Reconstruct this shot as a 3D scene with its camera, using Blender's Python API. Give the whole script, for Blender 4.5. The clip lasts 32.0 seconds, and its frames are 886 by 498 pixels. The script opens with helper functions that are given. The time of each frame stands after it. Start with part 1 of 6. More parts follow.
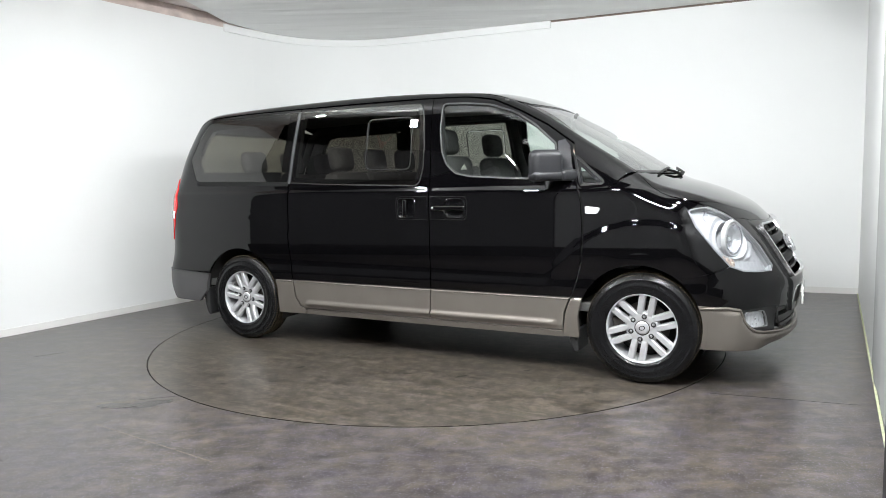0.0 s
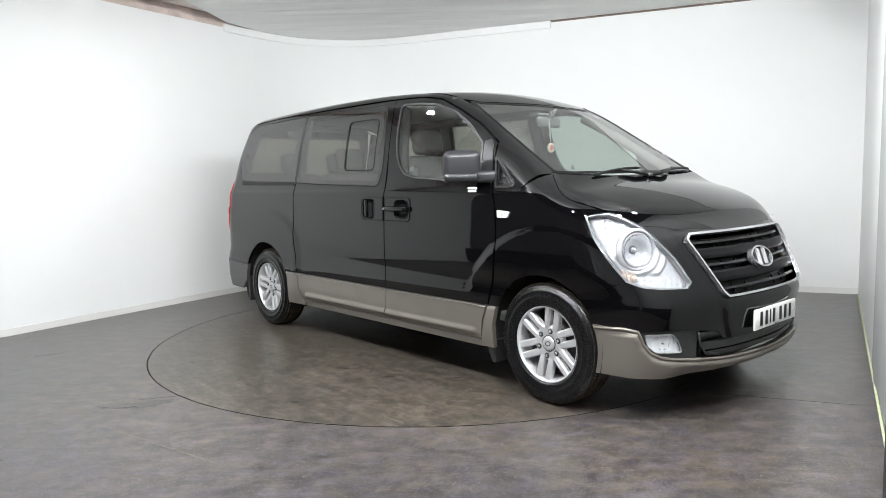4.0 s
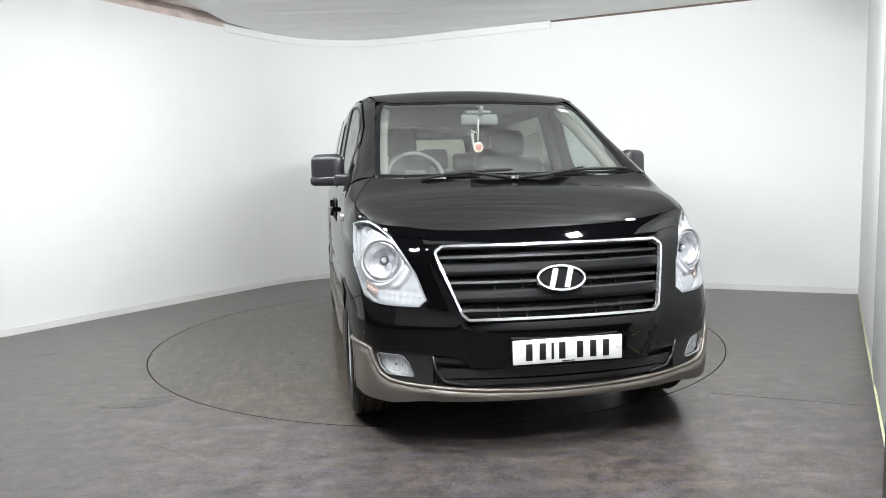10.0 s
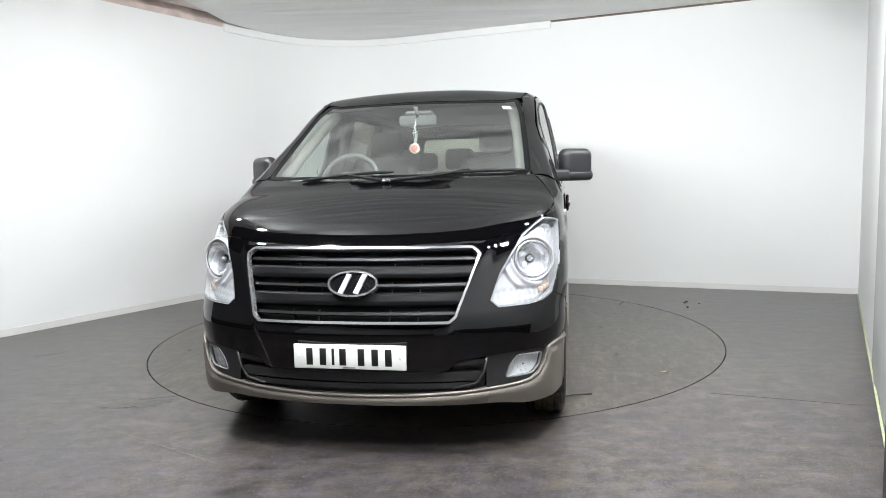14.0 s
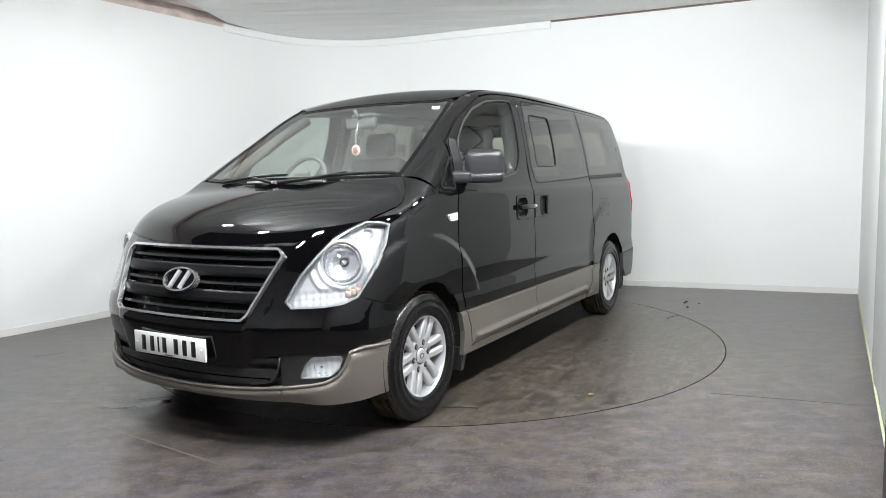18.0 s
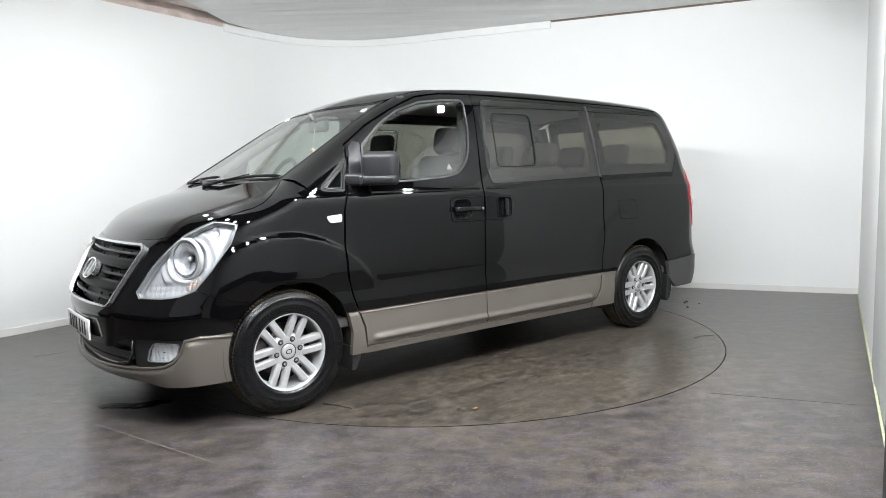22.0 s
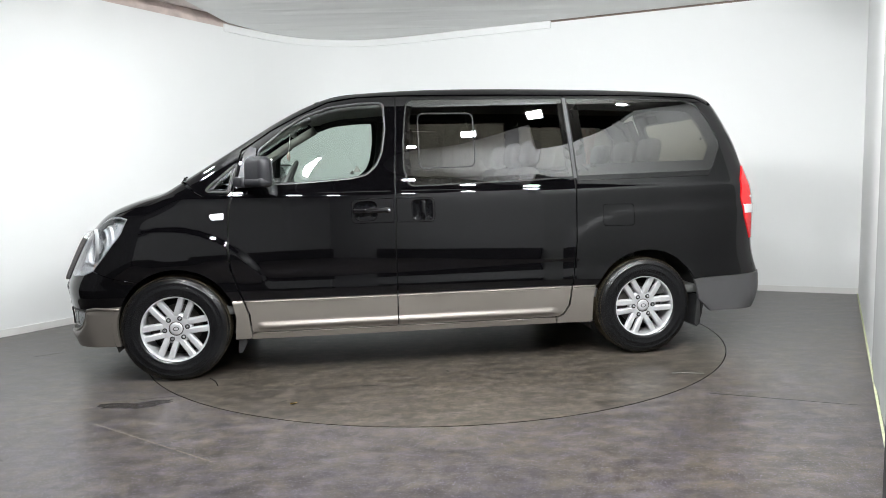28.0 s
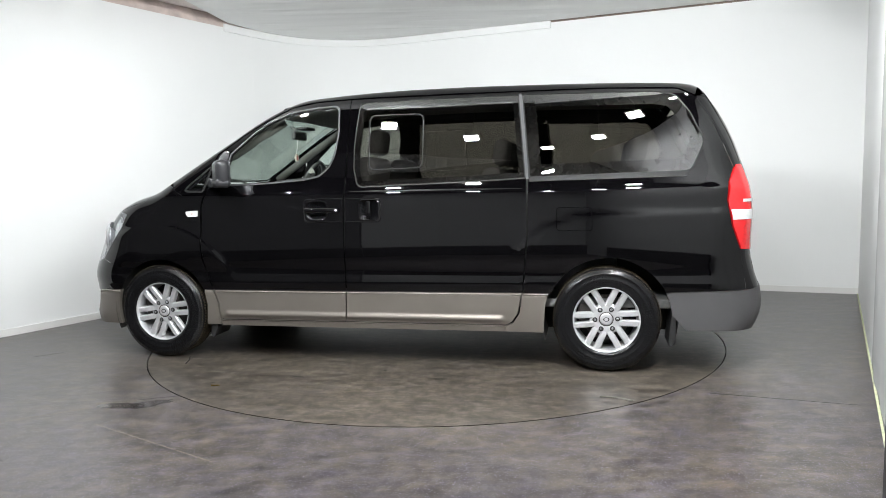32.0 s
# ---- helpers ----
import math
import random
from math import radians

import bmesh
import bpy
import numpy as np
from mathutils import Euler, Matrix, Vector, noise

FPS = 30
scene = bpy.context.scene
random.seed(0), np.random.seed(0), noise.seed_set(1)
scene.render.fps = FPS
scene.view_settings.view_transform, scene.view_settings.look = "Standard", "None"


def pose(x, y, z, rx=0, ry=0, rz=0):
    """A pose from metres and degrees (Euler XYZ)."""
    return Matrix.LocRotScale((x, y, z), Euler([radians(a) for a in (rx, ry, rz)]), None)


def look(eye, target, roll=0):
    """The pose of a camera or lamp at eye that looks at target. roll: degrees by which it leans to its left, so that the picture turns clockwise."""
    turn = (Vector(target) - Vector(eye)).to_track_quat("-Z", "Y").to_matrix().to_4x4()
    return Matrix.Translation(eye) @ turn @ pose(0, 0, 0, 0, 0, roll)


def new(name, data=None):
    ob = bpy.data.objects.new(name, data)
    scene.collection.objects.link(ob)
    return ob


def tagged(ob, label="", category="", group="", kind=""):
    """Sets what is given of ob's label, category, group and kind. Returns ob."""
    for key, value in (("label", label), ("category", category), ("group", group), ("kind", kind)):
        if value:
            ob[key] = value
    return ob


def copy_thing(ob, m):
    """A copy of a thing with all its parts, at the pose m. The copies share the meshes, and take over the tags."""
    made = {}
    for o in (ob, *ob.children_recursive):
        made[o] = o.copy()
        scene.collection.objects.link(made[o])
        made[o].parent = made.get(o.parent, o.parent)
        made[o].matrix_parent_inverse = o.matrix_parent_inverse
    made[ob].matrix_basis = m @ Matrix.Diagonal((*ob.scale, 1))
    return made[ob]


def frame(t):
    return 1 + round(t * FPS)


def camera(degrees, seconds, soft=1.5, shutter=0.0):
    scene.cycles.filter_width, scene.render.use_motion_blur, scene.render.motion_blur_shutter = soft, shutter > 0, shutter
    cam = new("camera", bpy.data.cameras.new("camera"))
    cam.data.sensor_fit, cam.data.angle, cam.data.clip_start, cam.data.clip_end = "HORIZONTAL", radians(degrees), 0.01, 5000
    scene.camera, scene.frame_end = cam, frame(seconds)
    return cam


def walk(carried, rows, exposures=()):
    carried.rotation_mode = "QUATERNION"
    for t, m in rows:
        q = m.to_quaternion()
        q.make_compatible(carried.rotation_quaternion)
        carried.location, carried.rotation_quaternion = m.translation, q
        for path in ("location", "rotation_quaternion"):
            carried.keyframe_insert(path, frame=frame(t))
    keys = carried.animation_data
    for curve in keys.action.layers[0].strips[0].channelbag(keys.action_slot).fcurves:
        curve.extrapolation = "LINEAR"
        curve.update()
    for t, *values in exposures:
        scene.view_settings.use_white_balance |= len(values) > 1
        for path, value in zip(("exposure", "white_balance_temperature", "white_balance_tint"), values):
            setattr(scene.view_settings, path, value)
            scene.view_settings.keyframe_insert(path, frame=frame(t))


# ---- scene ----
cam = camera(65.2, 32.0, soft=0.75)
EYE = look((0, -5.708, 1.269), (0.0631, -0.0366, 0.7003), -1.25)
walk(cam, [(0, EYE), (32.0, EYE)])

# ---------------------------------------------------------------- light
world = bpy.data.worlds.new("world")
scene.world = world
world.use_nodes = True
world.node_tree.nodes["Background"].inputs["Color"].default_value = (0.9, 0.95, 1.0, 1)
world.node_tree.nodes["Background"].inputs["Strength"].default_value = 0.05
scene.view_settings.exposure = 0.01

# ---------------------------------------------------------------- materials
def nodes_of(name):
    m = bpy.data.materials.new(name)
    m.use_nodes = True
    nt = m.node_tree
    return m, nt, nt.nodes["Principled BSDF"]


def node(nt, kind, **kw):
    n = nt.nodes.new(kind)
    for k, v in kw.items():
        n.inputs[k.replace("_", " ")].default_value = v
    return n


def ramp(nt, src, stops):
    r = nt.nodes.new("ShaderNodeValToRGB")
    while len(r.color_ramp.elements) < len(stops):
        r.color_ramp.elements.new(0.5)
    for e, (p, c) in zip(r.color_ramp.elements, stops):
        e.position, e.color = p, (*c, 1) if len(c) == 3 else c
    nt.links.new(src, r.inputs[0])
    return r.outputs[0]


def grey(v):
    return (v, v, v)


def stuff(name, color, rough=0.5, metal=0.0, coat=0.0, vary=0.12, scale=30.0, bump=0.0, rough_vary=0.1, fine=300.0, coat_rough=0.03, spec=0.5):
    """A plain surface with two scales of variation in colour, roughness and relief."""
    m, nt, b = nodes_of(name)
    tc = nt.nodes.new("ShaderNodeTexCoord")
    n1 = node(nt, "ShaderNodeTexNoise", Scale=scale, Detail=4.0)
    n2 = node(nt, "ShaderNodeTexNoise", Scale=fine, Detail=2.0)
    nt.links.new(tc.outputs["Object"], n1.inputs["Vector"])
    nt.links.new(tc.outputs["Object"], n2.inputs["Vector"])
    lo = [max(0.0, c * (1 - vary)) for c in color]
    hi = [min(1.0, c * (1 + vary)) for c in color]
    nt.links.new(ramp(nt, n1.outputs["Fac"], [(0.3, lo), (0.7, hi)]), b.inputs["Base Color"])
    nt.links.new(ramp(nt, n2.outputs["Fac"], [(0.3, grey(max(0.0, rough - rough_vary * 0.5))), (0.7, grey(min(1.0, rough + rough_vary * 0.5)))]), b.inputs["Roughness"])
    b.inputs["Metallic"].default_value = metal
    b.inputs["Coat Weight"].default_value = coat
    b.inputs["Coat Roughness"].default_value = coat_rough
    b.inputs["Specular IOR Level"].default_value = 0.0 if coat >= 1.0 else spec
    if bump:
        bp = node(nt, "ShaderNodeBump", Strength=bump, Distance=0.002)
        nt.links.new(n2.outputs["Fac"], bp.inputs["Height"])
        nt.links.new(bp.outputs[0], b.inputs["Normal"])
    return m


def glass(name, tint, rough=0.0, ior=1.5):
    """A thin pane: clear or tinted to look through, with the gloss of its surface."""
    m, nt, b = nodes_of(name)
    nt.nodes.remove(b)
    tr = node(nt, "ShaderNodeBsdfTransparent")
    tr.inputs["Color"].default_value = (*tint, 1)
    gl = node(nt, "ShaderNodeBsdfGlossy", Roughness=rough)
    lw = node(nt, "ShaderNodeLayerWeight", Blend=0.5)
    pw = nt.nodes.new("ShaderNodeMath")
    pw.operation = "POWER"
    pw.inputs[1].default_value = 4.6
    sc = nt.nodes.new("ShaderNodeMath")
    sc.operation = "MULTIPLY_ADD"
    f0 = 1.6 * ((ior - 1) / (ior + 1)) ** 2
    sc.inputs[1].default_value, sc.inputs[2].default_value = 1 - f0, f0
    mx = nt.nodes.new("ShaderNodeMixShader")
    nt.links.new(lw.outputs["Facing"], pw.inputs[0])
    nt.links.new(pw.outputs[0], sc.inputs[0])
    nt.links.new(sc.outputs[0], mx.inputs[0])
    nt.links.new(tr.outputs[0], mx.inputs[1])
    nt.links.new(gl.outputs[0], mx.inputs[2])
    nt.links.new(mx.outputs[0], nt.nodes["Material Output"].inputs["Surface"])
    return m


PAINT = stuff("black_paint", (0.0014, 0.0013, 0.0016), 0.25, 0.0, 1.0, 0.2, 3.0, rough_vary=0.05, coat_rough=0.028)
CLAD = stuff("bronze_grey_paint", (0.175, 0.157, 0.137), 0.38, 0.55, 0.2, 0.05, 4.0, rough_vary=0.06, coat_rough=0.1)
GREYPLASTIC = stuff("grey_bumper_plastic", (0.066, 0.064, 0.066), 0.45, 0.1, 0.1, 0.08, 5.0, bump=0.05, coat_rough=0.2)
PLASTIC = stuff("black_plastic", (0.018, 0.018, 0.0185), 0.40, 0, 0, 0.2, 40, bump=0.15)
MIRRORPLASTIC = stuff("grained_black_plastic", (0.014, 0.014, 0.016), 0.36, 0, 0, 0.1, 20, bump=0.2, fine=500, spec=0.4)
RUBBER = stuff("tyre_rubber", (0.005, 0.005, 0.0055), 0.27, 0, 0, 0.4, 8, bump=0.0, spec=0.28, rough_vary=0.02, fine=200)
TREADRUBBER = stuff("dusty_tread_rubber", (0.050, 0.040, 0.027), 0.85, 0, 0, 0.45, 25, bump=0.12, spec=0.08)
SEAL = stuff("rubber_seal", (0.005, 0.005, 0.005), 0.45, 0, 0, 0.1, 40, spec=0.2)
SATIN = stuff("satin_grey_trim", (0.026, 0.026, 0.028), 0.45, 0.2, 0, 0.1, 30)
CHROME = stuff("chrome", (0.74, 0.74, 0.76), 0.16, 0.9, 0, 0.05, 10, rough_vary=0.05)
ALLOY = stuff("silver_alloy", (0.50, 0.50, 0.51), 0.36, 0.5, 0.3, 0.03, 6, rough_vary=0.02, fine=60)
DARKMETAL = stuff("brake_metal", (0.09, 0.08, 0.075), 0.5, 0.7, 0, 0.4, 20)
REFLECTOR = stuff("lamp_reflector", (0.66, 0.67, 0.69), 0.20, 0.7, 0, 0.05, 60, rough_vary=0.06)
LAMPWHITE = stuff("lamp_housing", (0.39, 0.395, 0.405), 0.34, 0.2, 0, 0.04, 30)
FOGWHITE = stuff("fog_lamp_bowl", (0.74, 0.75, 0.76), 0.3, 0.15, 0, 0.05, 30)
LAMPEDGE = stuff("lamp_edge", (0.24, 0.245, 0.25), 0.3, 0.2, 0, 0.04, 30)
AMBER = stuff("amber_reflector", (0.50, 0.40, 0.34), 0.3, 0.4, 0, 0.1, 60)
RED = stuff("red_lens", (0.62, 0.012, 0.015), 0.12, 0, 0.6, 0.12, 60)
WHITELENS = stuff("white_lens", (0.56, 0.55, 0.55), 0.2, 0, 0.6, 0.06, 60)
HEADGLASS = glass("lamp_lens", (0.93, 0.94, 0.96), 0.0, 1.35)
CLEARGLASS = glass("clear_glass", (0.76, 0.83, 0.79), 0.0, 1.65)
SCREENGLASS = glass("screen_glass", (0.72, 0.80, 0.76), 0.0, 2.55)
REARGLASS = glass("rear_screen_glass", (0.56, 0.55, 0.46), 0.0, 1.6)
TINTGLASS = glass("privacy_glass", (0.26, 0.25, 0.222), 0.0, 1.85)
PAINT.node_tree.nodes["Principled BSDF"].inputs["Coat IOR"].default_value = 1.49
GLASSBORDER = stuff("black_glass_border", (0.003, 0.003, 0.0035), 0.25, 0, 0, 0.1, 20, rough_vary=0.02, spec=0.12)
TRIM = stuff("interior_trim", (0.14, 0.135, 0.122), 0.75, 0, 0, 0.1, 25, bump=0.3)
LINING = stuff("roof_lining", (0.42, 0.41, 0.38), 0.9, 0, 0, 0.06, 60, bump=0.2)
FABRIC = stuff("seat_fabric", (0.055, 0.053, 0.053), 0.85, 0, 0, 0.3, 60, bump=0.5, fine=600)
DASH = stuff("dashboard_plastic", (0.12, 0.12, 0.117), 0.6, 0, 0, 0.15, 40, bump=0.3, fine=700)
THINSLAT = stuff("grey_thin_slat", (0.012, 0.012, 0.0125), 0.36, 0.0, 0, 0.15, 30, spec=0.25)
SLAT = stuff("satin_black_slat", (0.005, 0.005, 0.0055), 0.42, 0, 0, 0.15, 30, spec=0.10, rough_vary=0.03)
PLATEWHITE = stuff("plate_white", (0.78, 0.78, 0.76), 0.35, 0, 0.3, 0.03, 30)
INK = stuff("plate_ink", (0.008, 0.008, 0.008), 0.4, 0, 0, 0.1, 40)
PAPER = stuff("paper", (0.75, 0.75, 0.72), 0.7, 0, 0, 0.05, 40)
ENAMEL = stuff("red_enamel", (0.5, 0.12, 0.10), 0.4, 0, 0.3, 0.3, 150)
IVORY = stuff("ivory_plastic", (0.72, 0.64, 0.52), 0.4, 0, 0.2, 0.1, 100)
DARKTRIM = stuff("dark_interior_trim", (0.022, 0.022, 0.022), 0.8, 0, 0, 0.1, 25, bump=0.3)
STRIP = stuff("satin_pillar_strip", (0.045, 0.045, 0.047), 0.55, 0.0, 0, 0.1, 25, spec=0.3)
UNDER = stuff("underbody", (0.012, 0.011, 0.010), 0.8, 0, 0, 0.4, 12, bump=0.4)
LEAFYELLOW = stuff("dry_leaf", (0.50, 0.34, 0.12), 0.7, 0, 0, 0.3, 90)
DEBRIS = stuff("dark_debris", (0.03, 0.028, 0.025), 0.7, 0, 0, 0.4, 90)

# ---------------------------------------------------------------- mesh tools
class Shape:
    """Points and faces of one mesh, with the surface normals where they are known."""

    def __init__(self):
        self.v, self.f, self.n, self.s = [], [], [], []

    def add(self, verts, faces, normals=None, smooth=True, turn=None):
        k = len(self.v)
        if turn is not None:
            verts = [turn @ Vector(p) for p in verts]
        self.v += [tuple(p) for p in verts]
        for i, f in enumerate(faces):
            self.f.append(tuple(k + j for j in f))
            self.n.append(None if normals is None else normals[i])
            self.s.append(smooth)
        return self

    def bm(self, b, smooth=False, turn=None):
        b.verts.index_update()
        r = self.add([v.co.copy() for v in b.verts], [[v.index for v in f.verts] for f in b.faces], None, smooth, turn)
        b.free()
        return r

    def mirrored(self):
        o = Shape()
        o.v = [(x, -y, z) for x, y, z in self.v]
        o.f = [tuple(reversed(f)) for f in self.f]
        o.n = [None if n is None else [(a, -b, c) for a, b, c in reversed(n)] for n in self.n]
        o.s = list(self.s)
        return o

    def mesh(self, name, material):
        me = bpy.data.meshes.new(name)
        me.from_pydata(self.v, [], self.f)
        me.polygons.foreach_set("use_smooth", self.s)
        me.materials.append(material)
        if any(n is not None for n in self.n):
            me.update()
            own = [tuple(c.vector) for c in me.corner_normals]
            out = []
            for p, n in zip(me.polygons, self.n):
                out += [own[i] for i in p.loop_indices] if n is None else [tuple(q) for q in n]
            me.normals_split_custom_set(out)
        return me


def part(name, shape, material, parent, label=""):
    ob = new(name, shape.mesh(name, material))
    ob.parent = parent
    return tagged(ob, label)


def rounded_box(shape, size, centre=(0, 0, 0), r=0.02, seg=2, turn=None):
    b = bmesh.new()
    bmesh.ops.create_cube(b, size=1)
    bmesh.ops.scale(b, vec=size, verts=b.verts)
    if r:
        bmesh.ops.bevel(b, geom=list(b.edges), offset=min(r, min(size) * 0.49), segments=seg, affect="EDGES", profile=0.5)
    bmesh.ops.translate(b, vec=centre, verts=b.verts)
    return shape.bm(b, True, turn)


def lathe(shape, profile, seg=48, turn=None, closed=False, smooth=True):
    """Turns a profile of (radius, along) about the y axis."""
    v, f, n = [], [], len(profile)
    for i in range(seg):
        a = 2 * math.pi * i / seg
        v += [(r * math.cos(a), y, r * math.sin(a)) for r, y in profile]
    for i in range(seg):
        j = (i + 1) % seg
        for k in range(n if closed else n - 1):
            m = (k + 1) % n
            f.append((i * n + k, i * n + m, j * n + m, j * n + k))
    return shape.add(v, f, None, smooth, turn)


def tube(shape, path, r, seg=10, closed=False, turn=None):
    """A round bar along a path; r is one radius or one for each point."""
    P = [Vector(p) for p in path]
    n = len(P)
    rs = r if isinstance(r, (list, tuple)) else [r] * n
    v, f = [], []
    side = None
    for i, p in enumerate(P):
        d = (P[(i + 1) % n] - P[i - 1]) if closed else (P[min(i + 1, n - 1)] - P[max(i - 1, 0)])
        d.normalize()
        if side is None:
            side = d.orthogonal().normalized()
        side = (side - d * side.dot(d)).normalized()
        up = d.cross(side)
        v += [p + (side * math.cos(2 * math.pi * k / seg) + up * math.sin(2 * math.pi * k / seg)) * rs[i] for k in range(seg)]
    for i in range(n if closed else n - 1):
        j = (i + 1) % n
        f += [(i * seg + k, i * seg + (k + 1) % seg, j * seg + (k + 1) % seg, j * seg + k) for k in range(seg)]
    if not closed:
        f += [tuple(reversed(range(seg))), tuple(range((n - 1) * seg, n * seg))]
    return shape.add(v, f, None, True, turn)


def prism(shape, outline, axis, lo, hi, r=0.0, turn=None):
    """A plate with an outline in the plane across the axis, from lo to hi, its edges rounded by r."""
    b = bmesh.new()
    put = {"x": lambda p, h: (h, p[0], p[1]), "y": lambda p, h: (p[0], h, p[1]), "z": lambda p, h: (p[0], p[1], h)}[axis]
    f = b.faces.new([b.verts.new(put(p, lo)) for p in outline])
    top = bmesh.ops.extrude_face_region(b, geom=[f])["geom"]
    d = Vector(put((0, 0), hi - lo))
    bmesh.ops.translate(b, vec=d, verts=[g for g in top if isinstance(g, bmesh.types.BMVert)])
    bmesh.ops.recalc_face_normals(b, faces=b.faces)
    if r:
        sharp = [e for e in b.edges if e.calc_face_angle(0) > 0.6]
        bmesh.ops.bevel(b, geom=sharp, offset=r, segments=2, affect="EDGES", profile=0.5)
    return shape.bm(b, False, turn)


def curve(pairs):
    """A smooth curve through pairs of (x, y)."""
    X, Y = np.array(sorted(pairs), float).T
    m = np.gradient(Y, X)
    d = np.diff(Y) / np.diff(X)
    for i in range(len(d)):
        a, b = m[i], m[i + 1]
        if d[i] == 0:
            m[i] = m[i + 1] = 0
        else:
            q = math.hypot(a / d[i], b / d[i])
            if q > 3:
                m[i], m[i + 1] = 3 * a / q, 3 * b / q

    def at(x):
        x = np.clip(x, X[0], X[-1])
        i = np.clip(np.searchsorted(X, x) - 1, 0, len(X) - 2)
        h = X[i + 1] - X[i]
        t = (x - X[i]) / h
        return (Y[i] * (1 + 2 * t) * (1 - t) ** 2 + m[i] * h * t * (1 - t) ** 2 + Y[i + 1] * t * t * (3 - 2 * t) + m[i + 1] * h * t * t * (t - 1))

    return at


def smax(a, b, k):
    h = np.maximum(k - np.abs(a - b), 0) / k
    return np.maximum(a, b) + h * h * k / 4


def step01(x, lo, hi):
    t = np.clip((x - lo) / (hi - lo), 0, 1)
    return t * t * (3 - 2 * t)


# ---------------------------------------------------------------- the minivan's form
# x forward, y to its left, z up; the origin on the floor, half way between the axles
SIDE = curve([(0.2, 0.925), (0.3, 0.936), (0.45, 0.938), (0.51, 0.940), (0.55, 0.9455), (0.575, 0.9468), (0.60, 0.9448), (0.64, 0.9415), (0.67, 0.942), (0.72, 0.9465), (0.78, 0.949), (0.85, 0.9485), (0.95, 0.945), (1.08, 0.938), (1.19, 0.928), (1.26, 0.908), (1.5, 0.866), (1.8, 0.797), (1.95, 0.757)])
NOSE = curve([(0.15, 2.37), (0.28, 2.41), (0.42, 2.420), (0.52, 2.431), (0.60, 2.441), (0.65, 2.432), (0.72, 2.402), (0.8, 2.368), (0.94, 2.315), (1.0, 2.29), (1.1, 2.28), (1.4, 2.27)])
TAIL = curve([(0.2, 2.52), (0.33, 2.60), (0.42, 2.625), (0.53, 2.62), (0.65, 2.585), (0.78, 2.56), (1.05, 2.565), (1.18, 2.55), (1.33, 2.5), (1.55, 2.415), (1.67, 2.35), (1.8, 2.275), (1.95, 2.2)])
BONNET = curve([(0.9, 1.36), (1.3, 1.322), (1.6, 1.264), (1.75, 1.232), (1.9, 1.184), (2.0, 1.142), (2.1, 1.09), (2.2, 1.03), (2.28, 0.968), (2.36, 0.89), (2.5, 0.72)])
ROOF = curve([(-2.5, 1.86), (-2.1, 1.895), (-1.6, 1.918), (-1.0, 1.932), (-0.5, 1.936), (0.0, 1.926), (0.3, 1.91), (0.6, 1.88), (0.9, 1.82), (1.3, 1.72)])
FLARC, RLARC = (1.58, 0.36), (-1.61, 0.35)


def top_height(x, y):
    screen = 1.282 + 0.617 * (1.63 - x)
    cabin = -smax(-screen, -ROOF(x), 0.12) - 0.045 * (y / 0.72) ** 2
    return smax(cabin, BONNET(x) - 0.035 * (y / 0.7) ** 2, 0.03)


def swell(x, z):
    """The arched shoulders over the wheels, with a crease where they end."""
    front = np.hypot(x - 1.62, z - 0.30)
    a = step01(front, 0.715, 0.665) * 0.015 * step01(z, 0.55, 0.80)
    d = np.where(x > -1.55, np.hypot((x + 1.55) * 0.98, z - 0.30) - 0.73, (z - 0.30) - 0.73 - 0.02 * (-1.55 - x))
    b = step01(d, 0.036, -0.034) * 0.011 * step01(x, -0.98, -1.12)
    lip = 0.003 * step01(np.hypot(x - FLARC[0], z - FLARC[1]), 0.46, 0.36)
    crease = 0.0045 * step01(z, 1.212, 1.186) * step01(z, 0.95, 1.15)
    return a + b + lip + crease


def form(P):
    """Below zero inside the body, above it outside."""
    x, y, z = P[:, 0], np.abs(P[:, 1]), P[:, 2]
    width = SIDE(z) + swell(x, z) - 0.055 * step01(x, 0.0, 1.15) * step01(z, 1.2, 1.62) - 0.015 * np.maximum(-1.2 - x, 0) ** 2 - 0.012 * np.maximum(x - 1.2, 0) ** 2
    side = y - width
    e = 0.01
    slope = (top_height(x + e, y) - top_height(x - e, y)) / (2 * e)
    top = (z - top_height(x, y)) / np.sqrt(1 + slope * slope)
    front = (x - NOSE(z) + 0.21 * y ** 2 + 0.16 * y ** 4) * 0.92
    back = -x - TAIL(z) + 0.11 * y ** 2
    F = smax(side, front, 0.20)
    F = smax(F, back, 0.20)
    kt = 0.10 + 0.05 * step01(x, 1.4, 1.8)
    h = np.maximum(kt - np.abs(F - top), 0) / kt
    F = np.maximum(F, top) + h * h * kt / 4
    return smax(F, 0.215 - z, 0.04)


